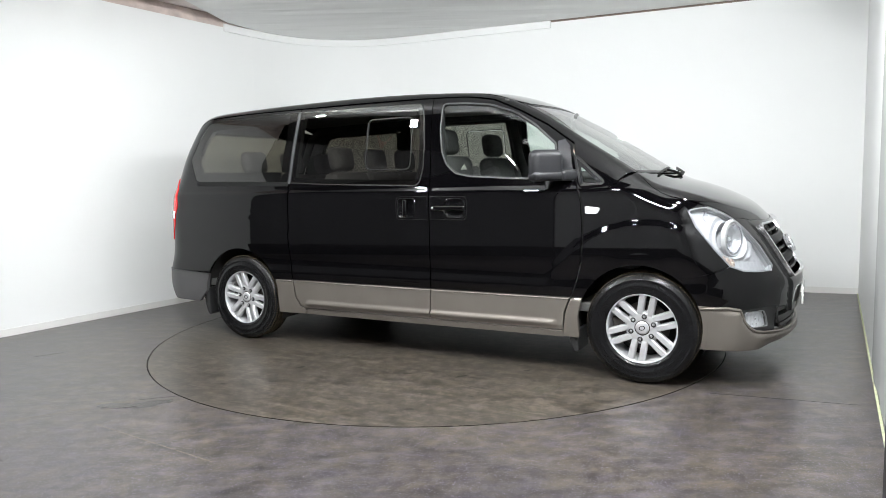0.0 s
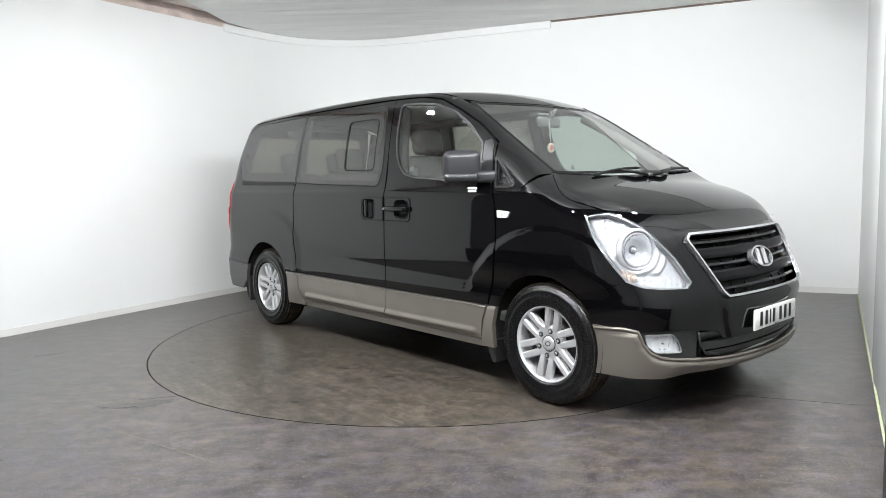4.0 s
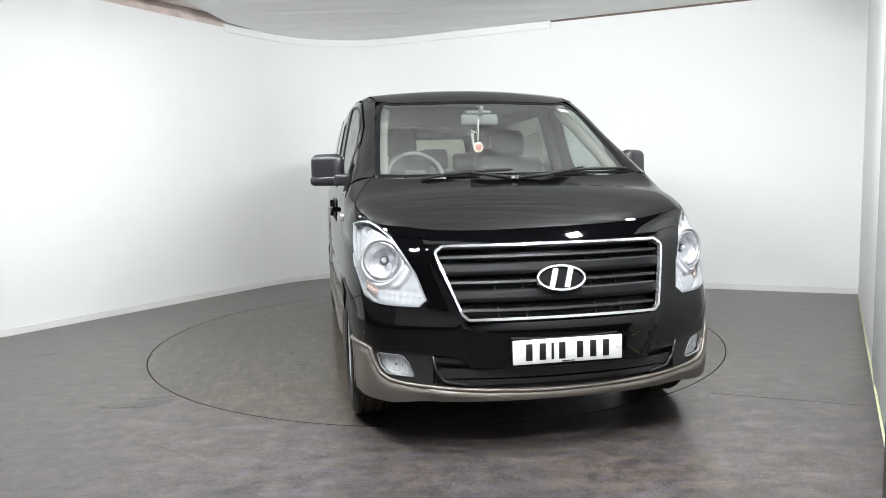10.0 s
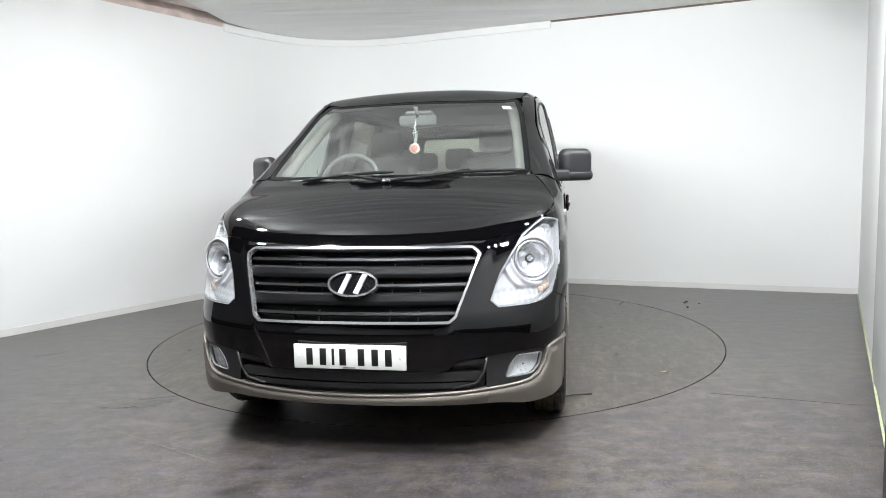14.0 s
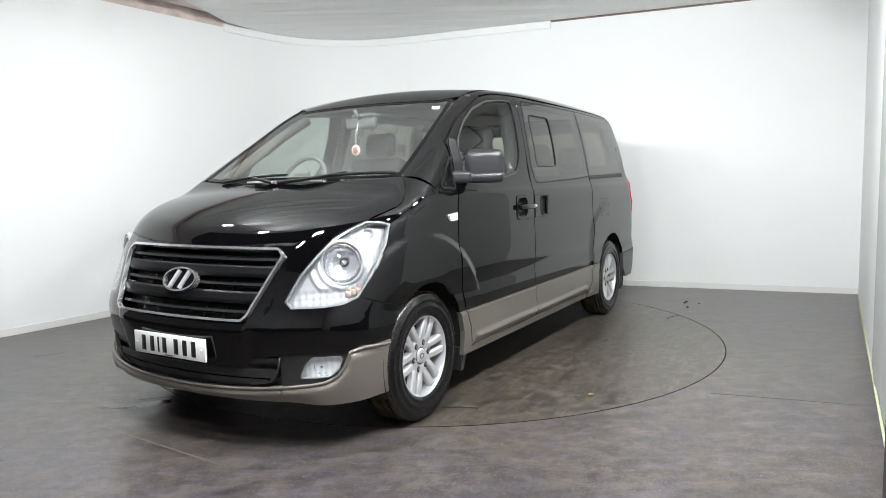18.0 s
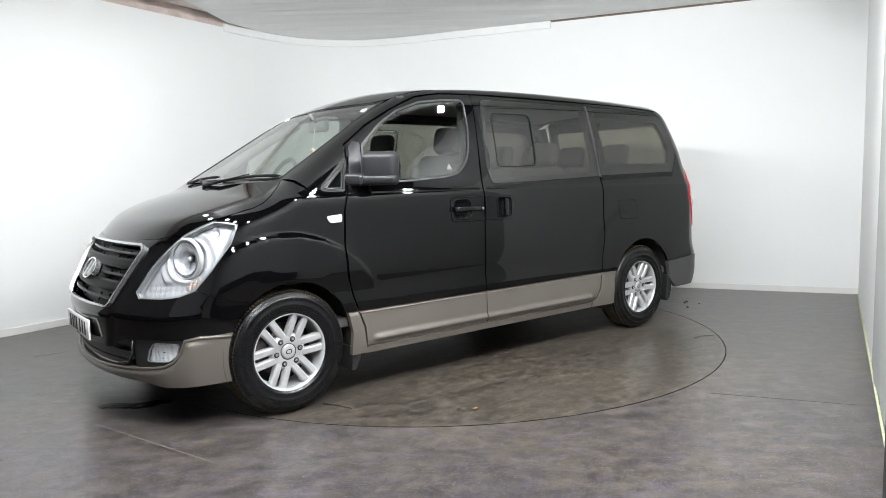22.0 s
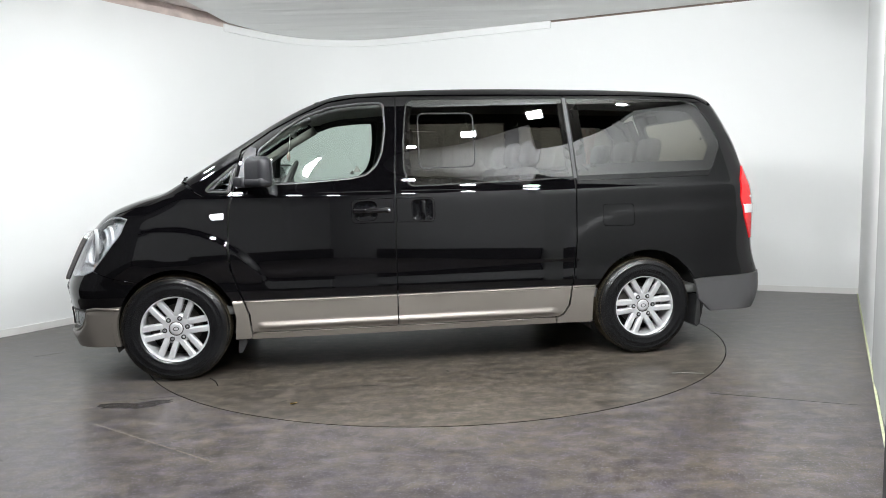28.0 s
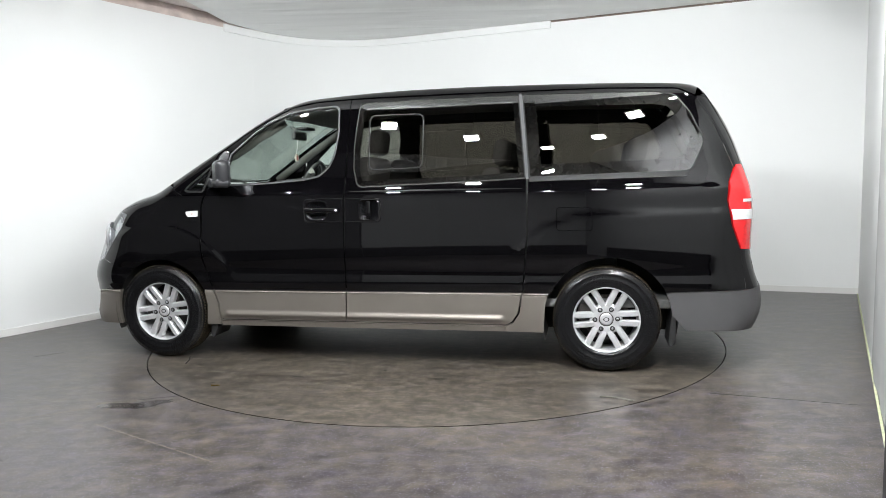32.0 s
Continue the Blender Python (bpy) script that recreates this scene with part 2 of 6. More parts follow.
class View:
    """A direction in which flat outlines are laid on the body."""

    def __init__(self, origin, out, up):
        self.o, self.d = np.array(origin, float), np.array(Vector(out).normalized())
        up = np.array(up, float)
        up = up - self.d * (up @ self.d)
        self.vv = up / np.linalg.norm(up)
        self.u = np.cross(self.vv, self.d)

    def flat(self, p):
        q = np.asarray(p, float) - self.o
        return np.stack([q @ self.u, q @ self.vv], -1)

    def lay(self, uv):
        uv = np.asarray(uv, float)
        base = self.o + uv[:, :1] * self.u + uv[:, 1:] * self.vv
        lo, hi = np.zeros(len(uv)), np.full(len(uv), 3.2)
        for _ in range(36):
            mid = (lo + hi) / 2
            inside = form(base + mid[:, None] * self.d) < 0
            lo, hi = np.where(inside, mid, lo), np.where(inside, hi, mid)
        return base + lo[:, None] * self.d


LEFT = View((0, 0, 0), (0, 1, 0), (0, 0, 1))
TOP = View((0, 0, 0.6), (0, 0, 1), (0, 1, 0))
FRONT = View((0.9, 0, 0), (1, 0, 0), (0, 0, 1))
BACK = View((-1.0, 0, 0), (-1, 0, 0), (0, 0, 1))
CORNER = View((1.2, 0.25, 0), (0.7, 0.7, 0), (0, 0, 1))
LAMP = View((1.2, 0.25, 0), (0.72, 0.62, 0.25), (0, 0, 1))
FENDER = View((1.0, 0, 0), (0.25, 0.95, 0.12), (0, 0, 1))
REARTOP = View((-1.2, 0, 1.2), (-0.75, 0, 0.65), (0, 0, 1))
RAIL = View((0, 0, 1.2), (0, 0.7, 0.6), (0, 0, 1))
SCREEN = View((0.4, 0, 0.9), (0.55, 0, 0.84), (0, 0, 1))
REARCORNER = View((-1.3, 0.2, 0), (-0.7, 0.7, 0), (0, 0, 1))


def side3(pts):
    return LEFT.lay([(-x, z) for x, z in pts])


def front3(pts):
    return FRONT.lay([(y, z) for y, z in pts])


def top3(pts):
    return TOP.lay([TOP.flat((x, y, 0.6)) for x, y in pts])


def back3(pts):
    return BACK.lay([BACK.flat((0, y, z)) for y, z in pts])


def normals_at(P):
    e, g = 0.004, []
    for i in range(3):
        d = np.zeros(3)
        d[i] = e
        g.append(form(P + d) - form(P - d))
    g = np.stack(g, 1)
    return g / np.maximum(np.linalg.norm(g, axis=1, keepdims=True), 1e-9)


def rounded(pts, r=0.02, seg=4):
    """An outline with its corners rounded by r (or by a third value of the corner's own)."""
    out, n = [], len(pts)
    for i in range(n):
        p = np.array(pts[i][:2], float)
        rr = pts[i][2] if len(pts[i]) > 2 else r
        a, b = np.array(pts[i - 1][:2], float) - p, np.array(pts[(i + 1) % n][:2], float) - p
        la, lb = np.linalg.norm(a), np.linalg.norm(b)
        if rr <= 0 or la == 0 or lb == 0:
            out.append(p)
            continue
        c = max(-0.999, min(0.999, float(a @ b / la / lb)))
        t = min(rr / math.tan(math.acos(c) / 2), la * 0.45, lb * 0.45)
        A, B = p + a / la * t, p + b / lb * t
        for k in range(seg + 1):
            s = k / seg
            out.append(A * (1 - s) ** 2 + 2 * p * s * (1 - s) + B * s * s)
    return np.array(out)


def dense(poly, step, closed=True):
    out, n = [], len(poly)
    for i in range(n if closed else n - 1):
        a, b = np.array(poly[i], float), np.array(poly[(i + 1) % n], float)
        k = max(1, int(math.ceil(np.linalg.norm(b - a) / step)))
        out += [a + (b - a) * j / k for j in range(k)]
    if not closed:
        out.append(np.array(poly[-1], float))
    return np.array(out)


def within(P, poly):
    x, y = P[:, 0], P[:, 1]
    c = np.zeros(len(P), bool)
    for (x1, y1), (x2, y2) in zip(poly, np.roll(poly, -1, 0)):
        m = (y1 > y) != (y2 > y)
        if m.any():
            c ^= m & (x < (x2 - x1) * (y - y1) / ((y2 - y1) if y2 != y1 else 1e-12) + x1)
    return c


def shrink(poly, d):
    a = 0.5 * np.sum(poly[:, 0] * np.roll(poly[:, 1], -1) - np.roll(poly[:, 0], -1) * poly[:, 1])
    p, q = np.roll(poly, 1, 0), np.roll(poly, -1, 0)
    t = q - p
    t /= np.maximum(np.linalg.norm(t, axis=1, keepdims=True), 1e-9)
    n = np.stack([-t[:, 1], t[:, 0]], 1) * (1 if a > 0 else -1)
    return poly + n * d


def gap_to(P, poly):
    a, b = poly, np.roll(poly, -1, 0)
    best = np.full(len(P), 1e9)
    for p, q in zip(a, b):
        d = q - p
        t = np.clip(((P - p) @ d) / max(d @ d, 1e-12), 0, 1)
        best = np.minimum(best, np.linalg.norm(P - p - t[:, None] * d, axis=1))
    return best


def patch(shape, view, outline, holes=(), off=0.0, rim=0.02, step=0.05, gap=0.0019, inner=False):
    """A sheet of bodywork: an outline in a view, with openings, laid on the body's form, its edges folded in.
    off: metres proud of the form, a number or a function of the places."""
    from mathutils.geometry import delaunay_2d_cdt
    out = np.asarray(outline, float)
    if out.shape[1] == 3:
        out = view.flat(out)
    out = dense(shrink(out, gap) if gap else out, step)
    hs = []
    for h in holes:
        h = np.asarray(h, float)
        hs.append(dense(view.flat(h) if h.shape[1] == 3 else h, step))
    lo, hi = out.min(0), out.max(0)
    gx, gy = np.meshgrid(np.arange(lo[0] + step / 2, hi[0], step), np.arange(lo[1] + step / 2, hi[1], step))
    G = np.stack([gx.ravel(), gy.ravel()], 1)
    if len(G):
        G = G[within(G, out) & (gap_to(G, out) > step * 0.45)]
    for h in hs:
        if len(G):
            G = G[~within(G, h) & (gap_to(G, h) > step * 0.45)]
    loops, pts = [], []
    for poly in [out, *hs]:
        loops.append((len(pts), len(poly)))
        pts += [tuple(p) for p in poly]
    edges = [(s + i, s + (i + 1) % n) for s, n in loops for i in range(n)]
    pts += [tuple(p) for p in G]
    V, _, F, *_ = delaunay_2d_cdt([Vector(p) for p in pts], edges, [], 0, 1e-6)
    V = np.array([tuple(p) for p in V])
    F = np.array([tuple(f) for f in F if len(f) == 3])
    c = V[F].mean(1)
    keep = within(c, out)
    for h in hs:
        keep &= ~within(c, h)
    F = F[keep]
    P = view.lay(V)
    N = normals_at(P)
    o = off(P) if callable(off) else off
    Q = P + N * (o[:, None] if isinstance(o, np.ndarray) else o)
    a = np.cross(Q[F[:, 1]] - Q[F[:, 0]], Q[F[:, 2]] - Q[F[:, 0]])
    flip = (a * N[F].mean(1)).sum(1) < 0
    F[flip] = F[flip][:, ::-1]
    if callable(off):
        W = np.zeros_like(Q)
        fn = np.cross(Q[F[:, 1]] - Q[F[:, 0]], Q[F[:, 2]] - Q[F[:, 0]])
        for k in range(3):
            np.add.at(W, F[:, k], fn)
        L = np.linalg.norm(W, axis=1, keepdims=True)
        N2 = np.where(L > 1e-12, W / np.maximum(L, 1e-12), N)
    else:
        N2 = N
    if inner:
        F, N2 = F[:, ::-1], -N2
    shape.add(Q, F.tolist(), [[tuple(N2[i]) for i in f] for f in F], True)
    if rim:
        count = {}
        for f in F:
            for i in range(3):
                e = (int(f[i]), int(f[(i + 1) % 3]))
                count[e] = 1
        border = [e for e in count if (e[1], e[0]) not in count]
        ids = {}
        vv, ff = [], []
        for i, j in border:
            for q in (i, j):
                if q not in ids:
                    ids[q] = len(vv)
                    vv += [Q[q], Q[q] - N[q] * rim]
            ff.append((ids[j], ids[i], ids[i] + 1, ids[j] + 1))
        shape.add(vv, ff, None, False)
    return shape


def ring_band(shape, view, outer, width, off, rim, step=0.03, inward=True):
    """A frame of even width along an outline."""
    o = np.asarray(outer, float)
    return patch(shape, view, o, [shrink(o, width if inward else -width)], off, rim, step, 0)

# ---------------------------------------------------------------- the room
def wall_paint(name, color, rough=0.55):
    m, nt, b = nodes_of(name)
    tc = nt.nodes.new("ShaderNodeTexCoord")
    n1 = node(nt, "ShaderNodeTexNoise", Scale=0.7, Detail=5.0)
    n2 = node(nt, "ShaderNodeTexNoise", Scale=160.0, Detail=2.0)
    for n in (n1, n2):
        nt.links.new(tc.outputs["Object"], n.inputs["Vector"])
    nt.links.new(ramp(nt, n1.outputs["Fac"], [(0.3, [c * 0.96 for c in color]), (0.7, color)]), b.inputs["Base Color"])
    b.inputs["Roughness"].default_value = rough
    bp = node(nt, "ShaderNodeBump", Strength=0.06, Distance=0.002)
    nt.links.new(n2.outputs["Fac"], bp.inputs["Height"])
    nt.links.new(bp.outputs[0], b.inputs["Normal"])
    return m


def floor_vinyl(name, base, brown, flakes=True):
    """Dark speckled vinyl, brown with dust and scuffs, with a soft sheen."""
    m, nt, b = nodes_of(name)
    tc = nt.nodes.new("ShaderNodeTexCoord")

    def noise(scale, detail, rough, stretch=None, turn=0.0, warp=0.0):
        n = node(nt, "ShaderNodeTexNoise", Scale=scale, Detail=detail, Roughness=rough, Distortion=warp)
        src = tc.outputs["Object"]
        if stretch:
            mp = nt.nodes.new("ShaderNodeMapping")
            mp.inputs["Scale"].default_value, mp.inputs["Rotation"].default_value = stretch, (0, 0, turn)
            nt.links.new(src, mp.inputs["Vector"])
            src = mp.outputs[0]
        nt.links.new(src, n.inputs["Vector"])
        return n.outputs["Fac"]

    def mix(kind, fac, a, b2):
        n = nt.nodes.new("ShaderNodeMix")
        n.data_type, n.blend_type = "RGBA", kind
        for sock, val in ((n.inputs[0], fac), (n.inputs[6], a), (n.inputs[7], b2)):
            if isinstance(val, (int, float)):
                sock.default_value = val
            elif isinstance(val, tuple):
                sock.default_value = (*val, 1)
            else:
                nt.links.new(val, sock)
        return n.outputs[2]

    big = noise(0.9, 5.0, 0.55)
    mid = noise(9.0 if flakes else 13.0, 8.0, 0.74, None, 0, 0.3)
    fine = noise(150.0, 3.0, 0.6)
    c = mix("MIX", ramp(nt, big, [(0.3, grey(0)), (0.7, grey(1))]), base, brown)
    if flakes:
        # brown dust tracked round the turntable
        far = nt.nodes.new("ShaderNodeVectorMath")
        far.operation = "LENGTH"
        nt.links.new(tc.outputs["Object"], far.inputs[0])
        near = nt.nodes.new("ShaderNodeMapRange")
        near.inputs["From Min"].default_value, near.inputs["From Max"].default_value = 3.1, 2.2
        nt.links.new(far.outputs["Value"], near.inputs["Value"])
        c = mix("MIX", mix("MULTIPLY", 1.0, near.outputs[0], ramp(nt, noise(1.4, 5.0, 0.6), [(0.38, grey(0.1)), (0.62, grey(0.55))])), c, (0.085, 0.074, 0.057))
    # violet and olive mottling
    c = mix("MULTIPLY", 0.9 if flakes else 0.35, c, ramp(nt, noise(11.0, 6.0, 0.65, (0.6, 1.3, 1), 0.2, 0.4), [(0.38, (1.08, 1.03, 0.86)), (0.52, (0.97, 0.96, 1.0)), (0.62, (0.90, 0.88, 1.16))]))
    c = mix("MULTIPLY", 0.85 if flakes else 0.9, c, ramp(nt, mid, [(0.39, grey(0.42)), (0.5, grey(0.95)), (0.61, grey(1.6))]))
    # long soft wheel scuffs in two directions
    for turn, stretch, lo, hi in ((0.12, (0.5, 1.5, 1), 0.6, 1.4), (1.3, (0.45, 1.8, 1), 0.65, 1.35)):
        c = mix("MULTIPLY", 0.85 if not flakes else 0.75, c, ramp(nt, noise(8.0, 9.0, 0.78, stretch, turn, 0.2), [(0.37, grey(lo)), (0.5, grey(1.0)), (0.63, grey(hi))]))
    if not flakes:
        # thin pale scratches and small dark dirt marks
        pale = ramp(nt, noise(7.0, 9.0, 0.78, (0.5, 3.0, 1), -0.35, 0.3), [(0.57, grey(0)), (0.63, grey(0.9))])
        c = mix("MIX", mix("MULTIPLY", 1.0, pale, grey(0.75)), c, (0.135, 0.12, 0.098))
        dirt = ramp(nt, noise(8.0, 9.0, 0.74, (0.8, 1.6, 1), 0.3, 0.2), [(0.56, grey(0)), (0.61, grey(0.9))])
        c = mix("MIX", mix("MULTIPLY", 1.0, dirt, grey(0.8)), c, (0.02, 0.018, 0.016))
    c = mix("MULTIPLY", 0.6, c, ramp(nt, fine, [(0.3, grey(0.4)), (0.7, grey(1.6))]))
    if flakes:
        for scale, edge, tint in ((230.0, 0.84, (0.135, 0.122, 0.175)), (300.0, 0.83, (0.125, 0.118, 0.125)), (260.0, 0.91, (0.015, 0.014, 0.013)), (210.0, 0.955, (0.30, 0.285, 0.36))):
            vor = node(nt, "ShaderNodeTexVoronoi", Scale=scale)
            nt.links.new(tc.outputs["Object"], vor.inputs["Vector"])
            c = mix("MIX", ramp(nt, vor.outputs["Color"], [(edge, grey(0)), (min(1.0, edge + 0.04), grey(1))]), c, tint)
    nt.links.new(c, b.inputs["Base Color"])
    nt.links.new(ramp(nt, mid, [(0.2, grey(0.27)), (0.8, grey(0.33))]), b.inputs["Roughness"])
    return m


WALL = wall_paint("white_wall_paint", (0.785, 0.79, 0.78))
CEIL = wall_paint("ceiling_cloth", (0.90, 0.90, 0.89))
nt = CEIL.node_tree
tc, mp = nt.nodes.new("ShaderNodeTexCoord"), nt.nodes.new("ShaderNodeMapping")
mp.inputs["Scale"].default_value, mp.inputs["Rotation"].default_value = (0.45, 2.8, 1), (0, 0, 0.4)
wr = node(nt, "ShaderNodeTexNoise", Scale=1.6, Detail=1.2, Distortion=0.5)
bp = node(nt, "ShaderNodeBump", Strength=0.7, Distance=0.04)
nt.links.new(tc.outputs["Object"], mp.inputs["Vector"])
nt.links.new(mp.outputs[0], wr.inputs["Vector"])
nt.links.new(wr.outputs["Fac"], bp.inputs["Height"])
nt.links.new(bp.outputs[0], nt.nodes["Principled BSDF"].inputs["Normal"])
CURTAIN = wall_paint("curtain_cloth", (0.42, 0.42, 0.423), 0.8)
DARKCLOTH = wall_paint("dark_curtain_cloth", (0.13, 0.13, 0.134), 0.85)
DARKBAND = wall_paint("reflected_dark_band", (0.012, 0.012, 0.012), 0.85)
SHEET = wall_paint("pale_sheet_cloth", (0.38, 0.385, 0.38), 0.7)
SKIRT = wall_paint("skirting_paint", (0.70, 0.69, 0.67), 0.4)
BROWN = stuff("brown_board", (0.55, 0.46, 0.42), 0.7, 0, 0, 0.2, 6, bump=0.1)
WARMCEIL = wall_paint("ceiling_warm_bleed", (0.84, 0.77, 0.74))
# darker copy of the left board's brown, setting off the back wall's top edge
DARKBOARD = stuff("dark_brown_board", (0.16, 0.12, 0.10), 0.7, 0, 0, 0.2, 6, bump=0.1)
DARKWALL = stuff("dark_roof_space", (0.045, 0.045, 0.048), 0.8, 0, 0, 0.2, 2)
FLOOR = floor_vinyl("speckled_vinyl", (0.045, 0.0405, 0.0415), (0.063, 0.053, 0.0435))
DISC = floor_vinyl("scuffed_turntable_vinyl", (0.050, 0.043, 0.036), (0.074, 0.062, 0.049), False)
DARKGAP = stuff("dark_gap", (0.006, 0.006, 0.006), 0.8, 0, 0, 0.2, 20)
YELLOWLINE = stuff("green_yellow_edge", (0.42, 0.45, 0.28), 0.6, 0, 0, 0.2, 30)
mlamp, nt, b = nodes_of("led_panel_light")
b.inputs["Base Color"].default_value = (0.9, 0.9, 0.9, 1)
b.inputs["Emission Color"].default_value = (0.955, 0.985, 1.0, 1)
b.inputs["Emission Strength"].default_value = 1180.0
LED = mlamp

# plan of the walls: along the left, round the corner, along the back, along the right
LP, LD = Vector((-2.37, 2.38)), Vector((0.536, 0.844)).normalized()
BP, BD = Vector((2.03, 2.31)), Vector((0.917, -0.399)).normalized()
RP, RD = Vector((4.31, 1.23)), Vector((0.5015, 0.865)).normalized()
HEIGHT = 3.045


def meet(p, d, q, e):
    den = d.x * e.y - d.y * e.x
    t = ((q.x - p.x) * e.y - (q.y - p.y) * e.x) / den
    return p + d * t


LB, BR = meet(LP, LD, BP, BD), meet(BP, BD, RP, RD)
L0, R0 = LP - LD * 4.2, RP - RD * 8.75
cove = 1.25


def bend(c, a, b2, r, n=12):
    A, B = c + a * r, c + b2 * r
    return [A * (1 - s) ** 2 + c * 2 * s * (1 - s) + B * s * s for s in (k / n for k in range(n + 1))]


corner_line = bend(LB, -LD, BD, cove)


def standing(name, line, z0, z1, thick, material, label, smooth=True):
    """A wall of some thickness behind a line on the floor (the room on the line's right)."""
    n = len(line)
    out = []
    for i, p in enumerate(line):
        d = (line[min(i + 1, n - 1)] - line[max(i - 1, 0)]).normalized()
        out.append(p + Vector((-d.y, d.x)) * thick)
    v = [(p.x, p.y, z) for p in line for z in (z0, z1)] + [(p.x, p.y, z) for p in out for z in (z0, z1)]
    f = []
    for i in range(n - 1):
        a, b2 = 2 * i, 2 * i + 2
        c, d = 2 * n + a, 2 * n + b2
        f += [(a, b2, b2 + 1, a + 1), (d, c, c + 1, d + 1), (a + 1, b2 + 1, d + 1, c + 1), (b2, a, c, d)]
    f += [(0, 1, 2 * n + 1, 2 * n), (2 * n - 1, 2 * n - 2, 4 * n - 2, 4 * n - 1)]
    sh = Shape().add(v, f, None, smooth and n > 2)
    me = sh.mesh(name, material)
    if n > 2:
        me.set_sharp_from_angle(angle=radians(30))
    return tagged(new(name, me), label, kind="structure")


standing("wall_left", [L0, corner_line[0]], 0, HEIGHT, 0.15, WALL, "plain white painted wall")
standing("wall_corner", corner_line, 0, HEIGHT, 0.15, WALL, "curved white wall corner")
standing("wall_back", [corner_line[-1], BR], 0, HEIGHT + 0.02, 0.15, WALL, "plain white painted wall")
RE, RM, RF = RP - RD * 2.95, RP - RD * 5.1, RP - RD * 7.7
standing("wall_right", [BR, RE], 0, HEIGHT, 0.15, WALL, "plain white painted wall")
standing("entrance_curtain", [RM, RF], 0.01, HEIGHT, 0.03, CURTAIN, "grey curtain closing the entrance")
standing("entrance_wall", [RF, R0], 0, HEIGHT, 0.15, CURTAIN, "plain grey wall beside the entrance")


def inset(line, d):
    out = []
    for i, p in enumerate(line):
        t = (line[min(i + 1, len(line) - 1)] - line[max(i - 1, 0)]).normalized()
        out.append(p + Vector((t.y, -t.x)) * d)
    return out


for nm, line in (("baseboard_left", [L0, corner_line[0]]), ("baseboard_corner", corner_line), ("baseboard_back", [corner_line[-1], BR])):
    standing(nm, inset(line, 0.014), 0.0, 0.062, 0.0135, SKIRT, "low pale skirting board")
standing("baseboard_right", inset([BR, RM], 0.012), 0.0, 0.007, 0.0115, YELLOWLINE, "thin yellow-green edge along the wall foot")

# floor: one sheet with a round opening for the turntable
RING = 2.245


def disc_floor():
    n = 96
    inner = [(RING * math.cos(2 * math.pi * k / n), RING * math.sin(2 * math.pi * k / n)) for k in range(n)]
    outer = [(22 * math.cos(2 * math.pi * k / n), 22 * math.sin(2 * math.pi * k / n)) for k in range(n)]
    v = [(x, y, 0) for x, y in inner] + [(x, y, 0) for x, y in outer] + [(x, y, -0.05) for x, y in inner]
    f = [(k, n + k, n + (k + 1) % n, (k + 1) % n) for k in range(n)] + [(k, (k + 1) % n, 2 * n + (k + 1) % n, 2 * n + k) for k in range(n)]
    return Shape().add(v, f, None, False)


tagged(new("floor", disc_floor().mesh("floor", FLOOR)), "dark grey speckled vinyl floor", kind="structure")
tagged(new("floor_pit", Shape().add([(x, y, -0.045) for x, y in ((-2.5, -2.5), (2.5, -2.5), (2.5, 2.5), (-2.5, 2.5))], [(0, 1, 2, 3)], None, False).mesh("floor_pit", DARKGAP)), kind="structure")
turntable = tagged(new("turntable"), "round scuffed brown-grey turntable set flush in the floor", "turntable")
n = 128
top = Shape()
r = RING - 0.009
top.add([(r * math.cos(2 * math.pi * k / n), r * math.sin(2 * math.pi * k / n), 0.0) for k in range(n)] + [(r * math.cos(2 * math.pi * k / n), r * math.sin(2 * math.pi * k / n), -0.04) for k in range(n)],
        [tuple(range(n))] + [(k, n + k, n + (k + 1) % n, (k + 1) % n) for k in range(n)], None, False)
part("deck", top, DISC, turntable)
part("rim", lathe(Shape(), [(r, -0.002), (r + 0.002, -0.006), (r + 0.002, -0.035)], 128, Matrix.Rotation(radians(90), 4, "X")), DARKGAP, turntable, "dark steel rim of the turntable")

# ceiling: white panel below a brown board, and a curved fascia in the corner
def slab(name, pts, z0, z1, mat, label):
    n = len(pts)
    v = [(p[0], p[1], z0) for p in pts] + [(p[0], p[1], z1) for p in pts]
    f = [tuple(reversed(range(n))), tuple(range(n, 2 * n))] + [(k, (k + 1) % n, n + (k + 1) % n, n + k) for k in range(n)]
    return tagged(new(name, Shape().add(v, f, None, False).mesh(name, mat)), label, kind="structure")


front_edge = [(3.02, -0.95), (2.2, -1.75), (1.0, -2.45), (-0.4, -2.75), (-1.8, -2.3), (-3.5, -1.0), (-3.4, 0.4), (-2.42, 1.35)]
for _ in range(3):
    front_edge = [front_edge[0]] + [(a[0] * u + c[0] * (1 - u), a[1] * u + c[1] * (1 - u)) for a, c in zip(front_edge, front_edge[1:]) for u in (0.75, 0.25)] + [front_edge[-1]]
e1 = inset([L0, corner_line[0]], 0.02)
slab("ceiling", [tuple(e1[1] - LD * 0.43 + Vector((LD.y, -LD.x)) * 0.05)] + [tuple(p) for p in inset(corner_line, 0.02)] + [tuple(BR)] + front_edge, 3.085, 3.10, CEIL, "pale fabric ceiling canopy with soft wrinkles")
# canopy's left part, raised; its warm tint paints the brownish shade by the wall
slab("ceiling_left", [(-5.0, -1.0), (-2.2, -1.0), (-1.6, 2.2), (-2.0, 3.2)], 3.17, 3.19, WARMCEIL, "raised left part of the ceiling canopy, warm bleed in its colour")
slab("upper_ceiling", [(-16, -16), (16, -16), (16, 12), (-16, 12)], 4.6, 4.65, DARKWALL, "dark roof space")
